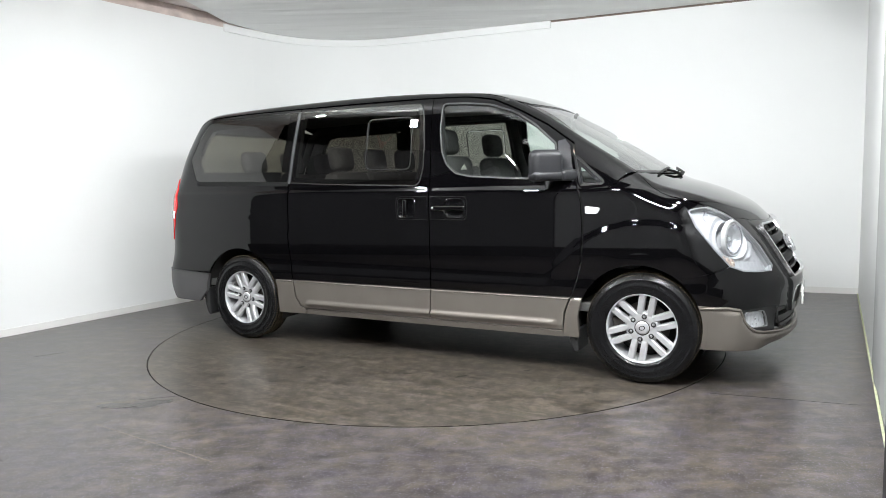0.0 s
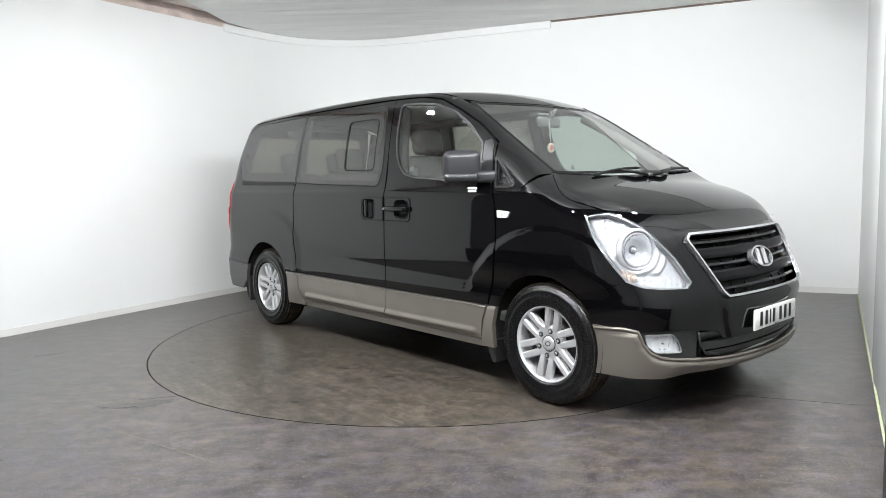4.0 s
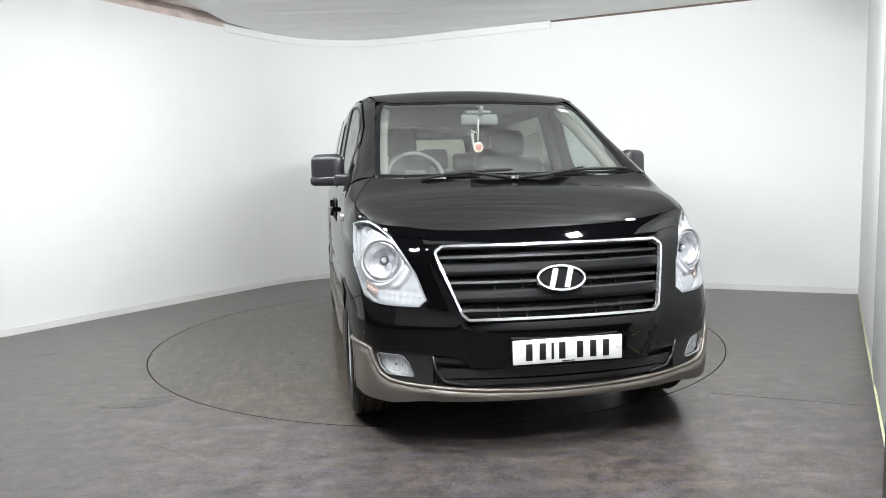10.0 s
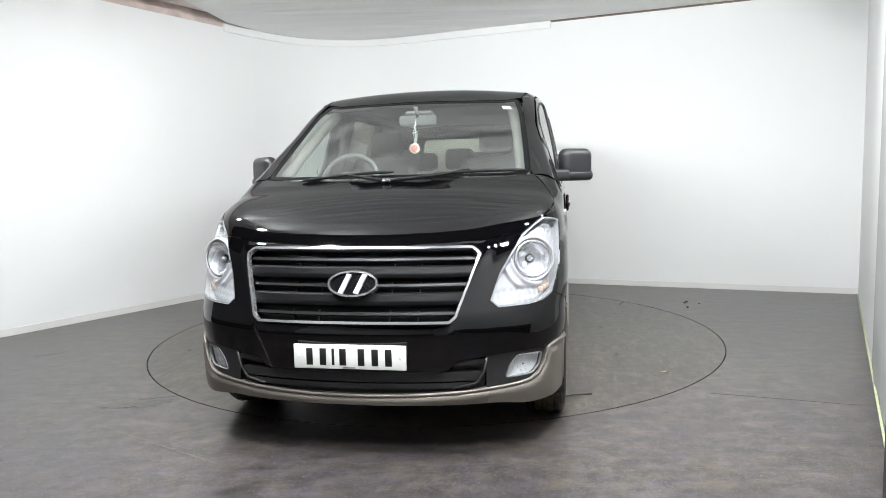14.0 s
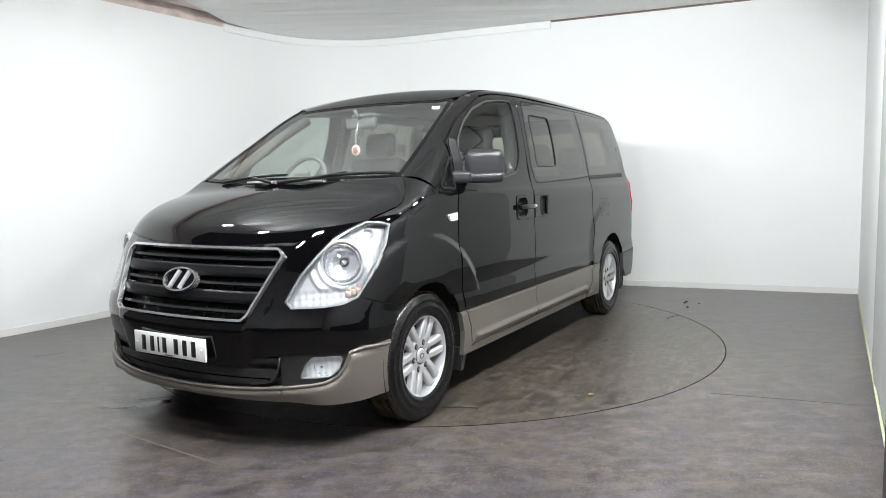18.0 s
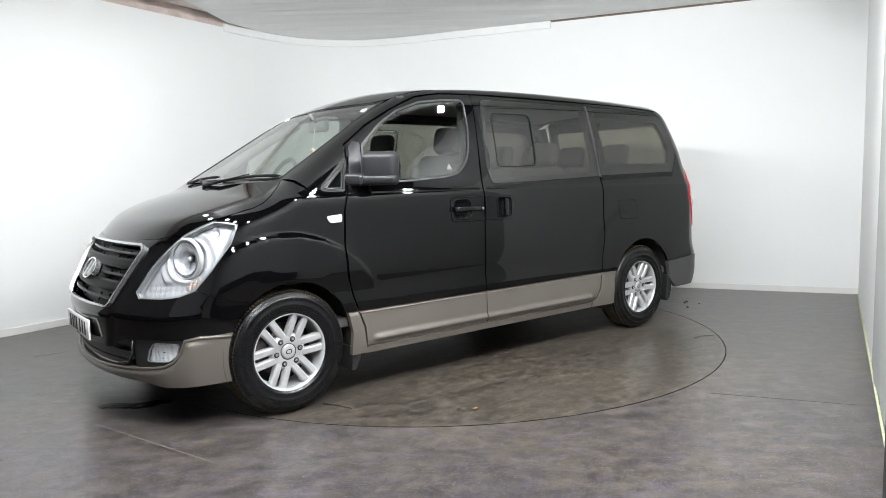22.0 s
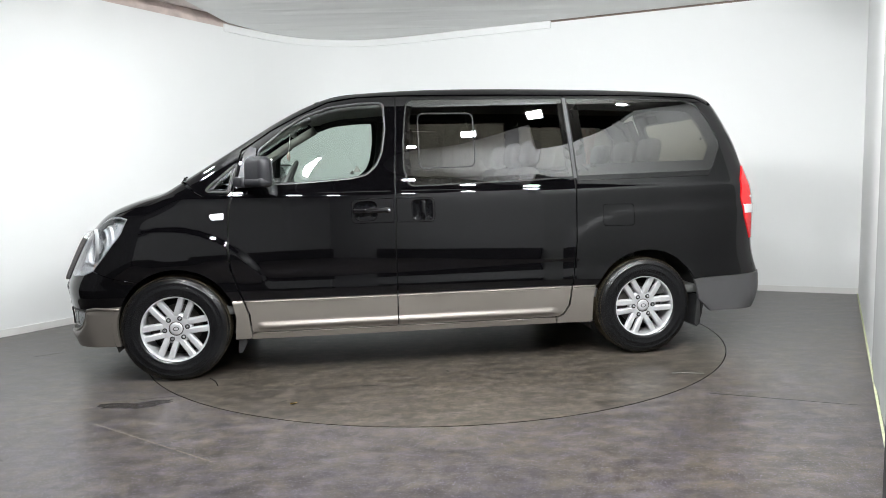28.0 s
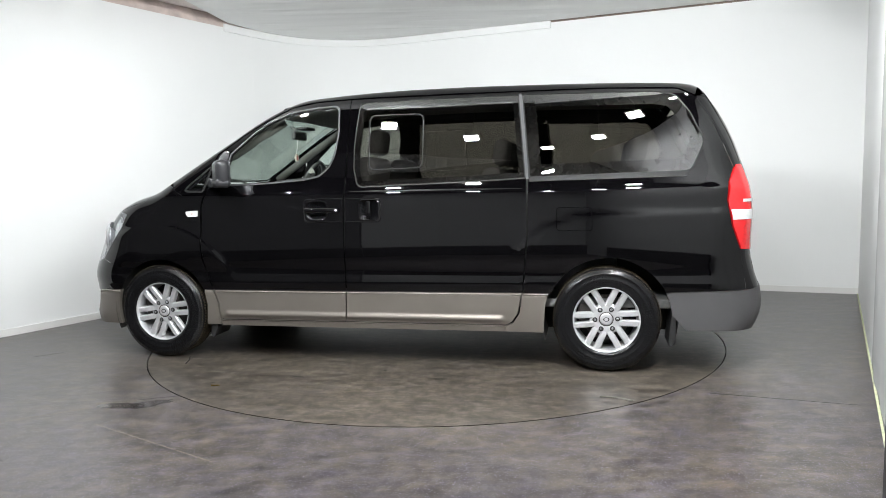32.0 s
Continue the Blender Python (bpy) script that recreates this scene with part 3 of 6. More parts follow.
standing("ceiling_trim", [corner_line[0] - LD * 0.43 + Vector((LD.y, -LD.x)) * 0.02] + inset(corner_line, 0.02) + [corner_line[-1] + BD * 1.87 + Vector((BD.y, -BD.x)) * 0.02], 3.0, 3.083, 0.018, WALL, "white curved fascia under the ceiling")
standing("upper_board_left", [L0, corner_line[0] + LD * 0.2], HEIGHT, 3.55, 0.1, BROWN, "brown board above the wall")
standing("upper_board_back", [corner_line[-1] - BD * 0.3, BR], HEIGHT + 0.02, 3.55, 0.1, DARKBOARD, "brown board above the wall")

# curtains that close the booth in front, with soft folds: grey behind the eye, dark beside it
def drape(name, way, material, label):
    way = [Vector(p) for p in way]
    folds = []
    for a, b2 in zip(way, way[1:]):
        k = max(2, int((b2 - a).length / 0.05))
        d = (b2 - a).normalized()
        for i in range(k):
            s = (b2 - a).length * i / k
            folds.append(a + d * s + Vector((-d.y, d.x)) * (0.012 * math.sin(s * 5.0) + 0.005 * math.sin(s * 13.0 + 1.0)))
    folds.append(way[-1])
    standing(name, folds, 0.005, 3.0, 0.02, material, label)


drape("curtain", [(-0.02, -6.34), (-0.7, -6.05), (-1.9, -5.3), (-2.6, -4.47)], CURTAIN, "grey curtain hanging in soft folds")
drape("side_curtain", [(-2.61, -4.455), (-3.0, -4.0), (-3.9, -2.4), (-4.62, -1.02)], DARKCLOTH, "dark grey curtain hanging in soft folds")
# unseen black bands added at the curtains' foot, mirrored in the doors as unlit floor
for nm, line in (("dark_band_front", [(-0.02, -6.34), (-0.7, -6.05), (-1.9, -5.3), (-2.6, -4.47)]), ("dark_band_side", [(-2.61, -4.455), (-3.0, -4.0), (-3.9, -2.4), (-4.62, -1.02)]), ("dark_band_entrance", [RM, RF])):
    standing(nm, inset([Vector(p) for p in line], 0.05), 0.0, 0.50, 0.02, DARKBAND, "unseen black band added below the curtain for the reflections", False)
for nm, line in (("hall_wall_south", [(15, -15), (-15, -15)]), ("hall_wall_west", [(-15, -15), (-15, 11)]), ("hall_wall_north", [(-15, 11), (15, 11)]), ("hall_wall_east", [(15, 11), (15, -15)])):
    standing(nm, [Vector(p) for p in line], 0, 4.62, 0.15, DARKWALL, "dark hall wall")

# pale sheet hung beside the wall, its top edge sagging towards the entrance
def sheet(name, a, b2, top_a, top_b, material, label):
    n, d = 44, (b2 - a).normalized()
    out = Vector((-d.y, d.x))
    v, f = [], []
    for i in range(n + 1):
        s = i / n
        p = a + (b2 - a) * s + out * 0.004 * (math.sin(s * 23.0) - math.sin(s * 9.0))
        top = top_a + (top_b - top_a) * s - 0.10 * math.sin(math.pi * s) - 0.02 * abs(math.sin(s * 9.0))
        q = p + out * 0.006
        v += [(p.x, p.y, 0.01), (p.x, p.y, top * 0.6), (p.x, p.y, top), (q.x, q.y, top), (q.x, q.y, 0.01)]
    for i in range(n):
        k = 5 * i
        f += [(k + j, k + 5 + j, k + 6 + j, k + 1 + j) for j in range(4)]
    tagged(new(name, Shape().add(v, f, None, True).mesh(name, material)), label, kind="structure")


sheet("side_sheet", RE, RM, 3.0, 2.4, SHEET, "pale cloth sheet hung beside the wall with a sagging top edge")

# LED panels
def led(x, y, z=2.86, w=0.145, d=0.105):
    t = tagged(new("ceiling_light"), "small white LED floodlight under the roof edge", "ceiling light", "ceiling lights")
    x, y = x * 0.91, (y + 1.0) * 0.91 - 1.0
    w *= 0.52 if x < -2.3 else 0.7 if x < -1.9 else 0.6 if x > 2.0 else 1.0 if x > 1.2 else 1.0
    inward = 0.35 if y < -3.2 else 1.3 if x < -1.9 else 0.85
    aim = Vector((-x * inward, -y * inward, -2.6)).normalized()
    part("frame", prism(Shape(), [(-w / 2 - 0.015, -d / 2 - 0.015), (w / 2 + 0.015, -d / 2 - 0.015), (w / 2 + 0.015, d / 2 + 0.015), (-w / 2 - 0.015, d / 2 + 0.015)], "z", 0.004, 0.03, 0.0), WALL, t)
    part("diffuser", prism(Shape(), [(-w / 2, -d / 2), (w / 2, -d / 2), (w / 2, d / 2), (-w / 2, d / 2)], "z", -0.004, 0.004, 0.0), LED, t)
    turn = (-aim).to_track_quat("Z", "Y").to_matrix().to_4x4()
    rod = turn.inverted() @ Vector((0, 0, 4.61 - z))
    part("bracket", tube(Shape(), [(0, 0, 0.02), tuple(rod * 0.03), tuple(rod)], 0.007, 8), DARKWALL, t)
    t.matrix_basis = Matrix.Translation((x, y, z)) @ turn
    return t


for x, y in ((1.72, -2.75), (1.18, -3.5), (0.62, -4.3), (-0.25, -5.0), (-0.85, -3.75), (-1.55, -2.95), (-2.4, -1.9), (-2.75, -0.75), (2.35, -1.75)):
    led(x, y)

# ---------------------------------------------------------------- the minivan
van = tagged(new("minivan"), "black minivan with bronze-grey lower cladding standing on a turntable", "minivan")


def s2(pts):
    return [(-p[0], *p[1:]) for p in pts]


def both(name, shape, material, parent=van, label=""):
    return part(name, shape, material, parent, label), part(name, shape.mirrored(), material, parent, label)


def arc(c, r, a, b, n=14):
    return [(c[0] + r * math.cos(radians(a + (b - a) * i / n)), c[1] + r * math.sin(radians(a + (b - a) * i / n))) for i in range(n + 1)]


# outlines on the side: (x, z)
DOOR_WINDOW = [(1.08, 1.262, 0.02), (1.052, 1.367, 0.2), (1.03, 1.485, 0.03), (0.873, 1.619, 0.3), (0.737, 1.703, 0.3), (0.565, 1.762, 0.3), (0.376, 1.784, 0.3), (0.212, 1.79, 0.035),
               (0.208, 1.613, 0.2), (0.232, 1.46, 0.2), (0.27, 1.375, 0.1), (0.34, 1.312, 0.1), (0.45, 1.290, 0.3), (0.776, 1.268, 0.3)]
FRONT_DOOR = [(1.142, 1.48), (1.20, 1.2), (1.226, 1.108), (1.238, 0.88), (1.227, 0.73), (1.19, 0.6), (1.155, 0.512), (0.158, 0.512), (0.162, 0.85), (0.155, 1.215), (0.134, 1.647), (0.128, 1.836),
              (0.382, 1.828), (0.574, 1.798), (0.769, 1.711), (0.964, 1.606)]
SLIDE_DOOR = [(0.123, 1.836), (0.149, 1.215), (0.156, 0.85), (0.152, 0.512), (-1.062, 0.516), (-1.09, 0.864), (-1.092, 1.245), (-1.082, 1.545), (-1.04, 1.836)]
SLIDE_WINDOW = [(0.068, 1.70, 0.1), (0.05, 1.808, 0.05), (-0.4, 1.813, 0), (-1.036, 1.813, 0.01), (-1.086, 1.268, 0.01), (-0.75, 1.252, 0), (0.06, 1.23, 0.05), (0.088, 1.35, 0.1), (0.088, 1.5, 0.3)]
OPENER = [(-0.016, 1.719, 0.05), (-0.40, 1.717, 0.05), (-0.398, 1.35, 0.05), (-0.014, 1.343, 0.05)]
REAR_WINDOW = [(-1.064, 1.813, 0.01), (-1.9, 1.797, 0.1), (-2.02, 1.775, 0.08), (-2.11, 1.66, 0.2), (-2.195, 1.475, 0.08), (-2.115, 1.292, 0.06), (-1.114, 1.272, 0.01)]
FRONT_ARCH, REAR_ARCH = 0.372, 0.398
HL = np.array([(1.855, 0.914, 1.062), (1.90, 0.922, 0.965), (2.0, 0.913, 0.835), (2.085, 0.885, 0.732), (2.15, 0.84, 0.703), (2.21, 0.78, 0.694), (2.288, 0.645, 0.69), (2.291, 0.61, 0.722),
               (2.23, 0.652, 0.84), (2.18, 0.69, 0.908), (2.09, 0.745, 1.003), (2.013, 0.80, 1.052), (1.95, 0.84, 1.08), (1.90, 0.885, 1.076)])
HL3 = LAMP.lay(LAMP.flat(HL))
BONNET_FRONT = [(2.248, 0.0), (2.24, 0.2), (2.212, 0.4), (2.17, 0.57), tuple(HL3[10][:2])]
BONNET_SIDE = [(1.85, 0.877), (1.76, 0.892), (1.70, 0.885), (1.64, 0.86), (1.57, 0.812), (1.535, 0.778)]
NOSE_SEAM = top3(dense(BONNET_FRONT, 0.05, False))
BASE = top3(BONNET_SIDE)

# doors
FRONT_RECESS = rounded(s2([(0.432, 1.137, 0.05), (0.275, 1.14, 0.05), (0.272, 1.008, 0.05), (0.43, 1.01, 0.05)]))
SLIDE_RECESS = rounded(s2([(0.045, 1.142, 0.03), (-0.095, 1.142, 0.03), (-0.095, 1.004, 0.03), (0.045, 1.004, 0.03)]))
FRONT_PLATE = rounded(s2([(0.447, 1.152, 0.035), (0.166, 1.153, 0.003), (0.166, 0.996, 0.003), (0.442, 0.994, 0.035)]))
SLIDE_PLATE = rounded(s2([(0.144, 1.153, 0.003), (-0.108, 1.152, 0.035), (-0.108, 0.992, 0.035), (0.144, 0.996, 0.003)]))


def bowl(outline):
    return lambda P: -np.minimum(0.016, 0.55 * gap_to(LEFT.flat(P), outline))


def handle_set(d, m, plate, recess):
    part("handle_plate", m(patch(Shape(), LEFT, plate, [recess], 0.003, 0.006, 0.02, 0)), PAINT, d)
    part("handle_recess", m(patch(Shape(), LEFT, recess, (), bowl(recess), 0, 0.012, 0)), GLASSBORDER, d, "dark handle recess")
    for o, r in ((plate, 0.0035), (recess, 0.004)):
        q = LEFT.lay(dense(o, 0.02))
        part("handle_rim", m(tube(Shape(), [tuple(v) for v in q + normals_at(q) * 0.002], r, 6, True)), PAINT, d)


sh = patch(Shape(), LEFT, s2(FRONT_DOOR), [rounded(s2(DOOR_WINDOW)), FRONT_RECESS], step=0.028)
front_door = both("front_door", sh, PAINT, label="black painted front door")
frame_line = rounded(s2(DOOR_WINDOW))
seal = ring_band(Shape(), LEFT, shrink(frame_line, -0.008), 0.010, 0.003, 0.016)
pane = patch(Shape(), LEFT, shrink(frame_line, -0.004), off=-0.006, rim=0, step=0.025, gap=0)
inner_line = ring_band(Shape(), LEFT, shrink(frame_line, -0.002), 0.008, -0.002, 0.008)
for i, d in enumerate(front_door):
    m = (lambda s: s) if i == 0 else (lambda s: s.mirrored())
    part("window_frame", m(seal), SATIN, d, "satin grey window surround")
    part("window_seal", m(inner_line), SEAL, d)
    part("window_pane", m(pane), CLEARGLASS, d, "clear side window glass").visible_shadow = False
    sail = patch(Shape(), LEFT, rounded(s2([(1.128, 1.47), (1.185, 1.235), (1.09, 1.255), (1.062, 1.37), (1.045, 1.5), (1.09, 1.51)]), 0.01), off=0.004, rim=0.01)
    part("mirror_sail", m(sail), MIRRORPLASTIC, d, "black plastic triangle behind the mirror")

sh = patch(Shape(), LEFT, s2(SLIDE_DOOR), [shrink(rounded(s2(SLIDE_WINDOW)), 0.006), SLIDE_RECESS], step=0.028)
slide_door = both("sliding_door", sh, PAINT, label="black painted sliding side door")
slide_line = rounded(s2(SLIDE_WINDOW))
opener_line = rounded(s2(OPENER))
for i, d in enumerate(slide_door):
    m = (lambda s: s) if i == 0 else (lambda s: s.mirrored())
    part("window_pane", m(patch(Shape(), LEFT, slide_line, [shrink(opener_line, 0.004)], 0.002, 0.006, 0.06, 0.004)), TINTGLASS, d, "dark tinted window glass").visible_shadow = False
    part("opening_pane", m(patch(Shape(), LEFT, shrink(opener_line, 0.008), (), -0.004, 0.0, 0.06, 0)), TINTGLASS, d, "dark tinted opening pane").visible_shadow = False
    part("black_border", m(ring_band(Shape(), LEFT, shrink(slide_line, 0.004), 0.035, -0.002, 0.0)), GLASSBORDER, d)
    part("opener_seal", m(ring_band(Shape(), LEFT, shrink(opener_line, -0.001), 0.007, 0.003, 0.008)), SEAL, d)
    part("window_seal", m(ring_band(Shape(), LEFT, shrink(slide_line, -0.005), 0.010, 0.0005, 0.01)), SEAL, d)
    part("pillar_strip", m(patch(Shape(), LEFT, s2([(-1.038, 1.815), (-1.061, 1.815), (-1.108, 1.262), (-1.088, 1.262)]), (), 0.004, 0.006, 0.03, 0.001)), STRIP, d, "satin grey strip between the windows")

# rear quarters
quarter = [(-1.05, 1.836), (-1.6, 1.832), (-2.04, 1.812), (-2.15, 1.76), (-2.25, 1.60), (-2.33, 1.41), (-2.372, 1.31), (-2.335, 1.218), (-2.325, 1.10), (-2.355, 0.945), (-2.41, 0.80), (-2.425, 0.70), (-2.44, 0.60), (-2.445, 0.548), (-1.995, 0.528)]
quarter += arc(RLARC, REAR_ARCH, 154, 24) + [(-1.068, 0.516), (-1.098, 0.864), (-1.1, 1.245), (-1.09, 1.545)]
fuel = rounded([(1.285, 1.076), (1.512, 1.073), (1.512, 0.922), (1.285, 0.925)], 0.025)
rear_line = rounded(s2(REAR_WINDOW))
qs = []
for i in range(2):
    m = (lambda s: s) if i == 0 else (lambda s: s.mirrored())
    holes = [shrink(rear_line, 0.006)] + ([fuel] if i == 0 else [])
    sh = patch(Shape(), LEFT, s2(quarter), holes, step=0.024)
    a = np.concatenate([side3([(-2.15, 1.76), (-2.25, 1.60), (-2.33, 1.41), (-2.372, 1.31)]), back3([(0.76, 1.32), (0.73, 1.6), (0.69, 1.78)])])
    patch(sh, REARCORNER, a, gap=0, rim=0)
    a = np.concatenate([side3([(-2.41, 0.80), (-2.425, 0.70), (-2.44, 0.60), (-2.445, 0.548)]), back3([(0.76, 0.56), (0.78, 0.8)])])
    patch(sh, REARCORNER, a, gap=0, rim=0)
    q = part("rear_quarter", m(sh), PAINT, van, "black painted rear side panel")
    part("window_pane", m(patch(Shape(), LEFT, rear_line, (), 0.002, 0.006, 0.06, 0.003)), TINTGLASS, q, "dark tinted rear side glass").visible_shadow = False
    part("window_seal", m(ring_band(Shape(), LEFT, shrink(rear_line, -0.006), 0.011, 0.0005, 0.01)), SEAL, q)
    part("black_border", m(ring_band(Shape(), LEFT, shrink(rear_line, 0.004), 0.075, -0.002, 0.0)), GLASSBORDER, q)
    part("slide_rail", m(patch(Shape(), LEFT, s2([(-1.108, 1.264), (-1.108, 1.243), (-2.09, 1.258), (-2.105, 1.284)]), (), 0.005, 0.02, 0.05, 0)), SEAL, q, "black rail of the sliding door")
    part("screw_cap", m(lathe(Shape(), [(0.0, 0.006), (0.008, 0.005), (0.009, -0.003)], 12, Matrix.Translation(Vector(side3([(-2.05, 1.52)])[0]) + Vector((0, 0.002, 0))))), PLASTIC, q)
    if i == 0:
        part("fuel_flap", patch(Shape(), LEFT, fuel, (), 0.0, 0.02, 0.04, 0.003), PAINT, q, "black fuel filler flap")
    qs.append(q)

# dark inner shell seen in the shut lines
shell_line = [(1.25, 0.79), (1.25, 1.22), (1.12, 1.50), (0.97, 1.62), (0.76, 1.74), (0.57, 1.80), (0.2, 1.835), (-1.6, 1.835), (-2.1, 1.78), (-2.3, 1.45), (-2.33, 1.1), (-2.33, 0.82), (-1.15, 0.80), (-1.04, 0.53), (1.13, 0.53)]
shell_holes = [shrink(rounded(s2(w)), 0.004) for w in (DOOR_WINDOW, SLIDE_WINDOW, REAR_WINDOW)]
both("body_shell", patch(Shape(), LEFT, s2(shell_line), shell_holes, -0.018, 0, 0.06, 0), SEAL, label="black inner body shell")

# fenders with the arch, up to the bonnet and the screen pillar
fend = [side3([(1.247, 0.88), (1.236, 0.73), (1.20, 0.6), (1.168, 0.515)]), side3(arc(FLARC, FRONT_ARCH, 156, 52)), side3([(1.90, 0.672), (1.97, 0.69)]), HL3[3:4], HL3[2::-1], HL3[13:14], HL3[12:13], BASE, side3([(1.44, 1.225), (1.39, 1.196), (1.214, 1.19), (1.236, 1.108)])]
fenders = both("fender", patch(Shape(), FENDER, np.concatenate(fend), step=0.02), PAINT, label="black painted front wing")

# roof, side rails and screen pillars
roof_side = [(-2.19, 0.58), (-2.1, 0.655), (-1.5, 0.695), (-0.5, 0.70), (0.3, 0.695), (0.69, 0.665)]
screen_top = [(0.80, 0.0), (0.795, 0.3), (0.765, 0.55), (0.715, 0.64)]
screen_side = [(0.9, 0.685), (1.1, 0.712), (1.3, 0.737), (1.505, 0.758)]
half = [(0.80, 0.0), (0.795, 0.3), (0.765, 0.55), (0.69, 0.665)] + roof_side[-2::-1] + [(-2.22, 0.4), (-2.235, 0.0)]
outline = half + [(x, -y) for x, y in half[-2:0:-1]]
part("roof", patch(Shape(), TOP, outline, step=0.06), PAINT, van, "black painted roof panel")
QUARTER_GLASS = [(1.385, 1.222, 0.02), (1.222, 1.216, 0.015), (1.165, 1.41, 0.01)]
rail = [top3(roof_side), top3(screen_side), BASE[-1:], side3([(1.44, 1.225), (1.39, 1.196), (1.208, 1.19), (1.205, 1.2), (1.148, 1.488), (0.964, 1.614), (0.769, 1.719), (0.574, 1.805), (0.382, 1.835), (0.128, 1.842), (-1.05, 1.842), (-1.6, 1.838), (-2.04, 1.818), (-2.15, 1.766)])]
qg = side3(rounded(QUARTER_GLASS))
rails = both("roof_rail", patch(Shape(), RAIL, np.concatenate(rail), [qg], step=0.035), PAINT, label="black painted screen pillar and roof edge")
for i, r in enumerate(rails):
    m = (lambda s: s) if i == 0 else (lambda s: s.mirrored())
    part("quarter_frame", m(ring_band(Shape(), LEFT, shrink(rounded(s2(QUARTER_GLASS)), -0.006), 0.014, 0.004, 0.012)), SEAL, r)
    q2 = rounded(s2([(1.325, 1.238, 0.005), (1.234, 1.238, 0.005), (1.21, 1.335, 0.005)]))
    part("quarter_panel", m(patch(Shape(), LEFT, shrink(rounded(s2(QUARTER_GLASS)), -0.002), [q2], -0.003, 0.004, 0.03, 0)), GLASSBORDER, r, "black border of the small triangular window")
    part("quarter_pane", m(patch(Shape(), LEFT, q2, (), -0.005, 0, 0.03, 0)), CLEARGLASS, r, "small triangular window glass")

# bonnet
half = BONNET_FRONT + [tuple(HL3[11][:2]), tuple(HL3[12][:2])] + BONNET_SIDE + [(1.585, 0.6), (1.645, 0.3), (1.66, 0.0)]
outline = half + [(x, -y) for x, y in half[-2:0:-1]]
bonnet = part("bonnet", patch(Shape(), TOP, outline, step=0.02), PAINT, van, "black painted bonnet")

# windscreen and cowl
half = screen_top + screen_side + [(1.535, 0.745), (1.572, 0.6), (1.612, 0.3), (1.622, 0.0)]
outline = top3(half + [(x, -y) for x, y in half[-2:0:-1]])
line = rounded(SCREEN.flat(outline), 0.03)
screen = part("windscreen", patch(Shape(), SCREEN, line, (), -0.004, 0.004, 0.06, 0.004), SCREENGLASS, van, "clear windscreen glass")
screen.visible_shadow = False
part("black_border", ring_band(Shape(), SCREEN, line, 0.028, -0.0025, 0.0), GLASSBORDER, screen)
cowl_line = [(1.668, 0.0), (1.655, 0.3), (1.602, 0.6), (1.562, 0.782)]
cowl_line = [(x, -y) for x, y in cowl_line[:0:-1]] + cowl_line + [(1.53, 0.752), (1.567, 0.6), (1.607, 0.3), (1.617, 0.0), (1.607, -0.3), (1.567, -0.6), (1.53, -0.752)]
part("cowl", patch(Shape(), TOP, cowl_line, (), -0.02, 0.01, 0.04, 0), PLASTIC, van, "black plastic scuttle below the windscreen")

# front bumper: nose with the grille opening, and its corners
GRILLE = [(0.525, 0.947, 0.02), (0.562, 0.922, 0.02), (0.468, 0.658, 0.02), (0.44, 0.636, 0.02)]
GRILLE = GRILLE + [(-y, z, r) for y, z, r in GRILLE[::-1]]
grille_line = rounded(GRILLE)
SPLIT = front3(dense([(float(HL3[7][1]), float(HL3[7][2])), (0.60, 0.478)], 0.03, False))
left = [NOSE_SEAM[:-1], HL3[10:7:-1], SPLIT, front3([(0.47, 0.458), (0.43, 0.418)])]
lp = np.concatenate(left)
rp = lp[::-1] * np.array([1, -1, 1])
PROUD = 0.016


def nose_off(P):
    """The middle of the bumper stands proud inside two creases that run down from the headlamps."""
    edge_y = 0.405 + (P[:, 2] - 0.45) * 0.40
    return (PROUD - 0.010 * step01(P[:, 2], 0.602, 0.632)) * step01(np.abs(P[:, 1]), edge_y + 0.016, edge_y - 0.004) * step01(P[:, 2], 0.985, 0.955)


sh = patch(Shape(), FRONT, np.concatenate([lp, rp[:-1]]), [shrink(grille_line, -0.002)], nose_off, step=0.017, gap=0.0, rim=0.0)
low = [SPLIT[::-1], HL3[6:2:-1], side3([(1.97, 0.69), (1.90, 0.672)]), side3(arc(FLARC, FRONT_ARCH, 52, 23)), side3([(2.08, 0.496)]), front3([(0.862, 0.483), (0.72, 0.488)])]
low = np.concatenate(low)
c = patch(Shape(), CORNER, low, step=0.04, gap=0.0, rim=0.0)
for s in (c, c.mirrored()):
    k = len(sh.v)
    sh.v += s.v
    sh.f += [tuple(k + j for j in f) for f in s.f]
    sh.n += s.n
    sh.s += s.s
bumper = part("front_bumper", sh, PAINT, van, "black painted front bumper")

# lower lip in the cladding colour
lip_c = [(0.0, 0.304), (0.2, 0.306), (0.355, 0.311), (0.50, 0.318), (0.60, 0.326)]
LIP_TOP = curve([(0.0, 0.304), (0.2, 0.306), (0.355, 0.311), (0.50, 0.318), (0.60, 0.326), (0.66, 0.331), (0.74, 0.340), (0.785, 0.350), (0.822, 0.375), (0.845, 0.42), (0.862, 0.483)])


def lip_off(P):
    """Rolled outwards just under the top edge, then leaning in towards the floor."""
    down = LIP_TOP(np.abs(P[:, 1])) - P[:, 2]
    return 0.002 + 0.020 * step01(down, -0.002, 0.022) * step01(np.abs(P[:, 1]), 0.93, 0.86) + 0.006 * step01(np.abs(P[:, 1]), 0.86, 0.93) - 0.5 * np.maximum(down - 0.026, 0) * step01(np.abs(P[:, 1]), 0.8, 0.6)


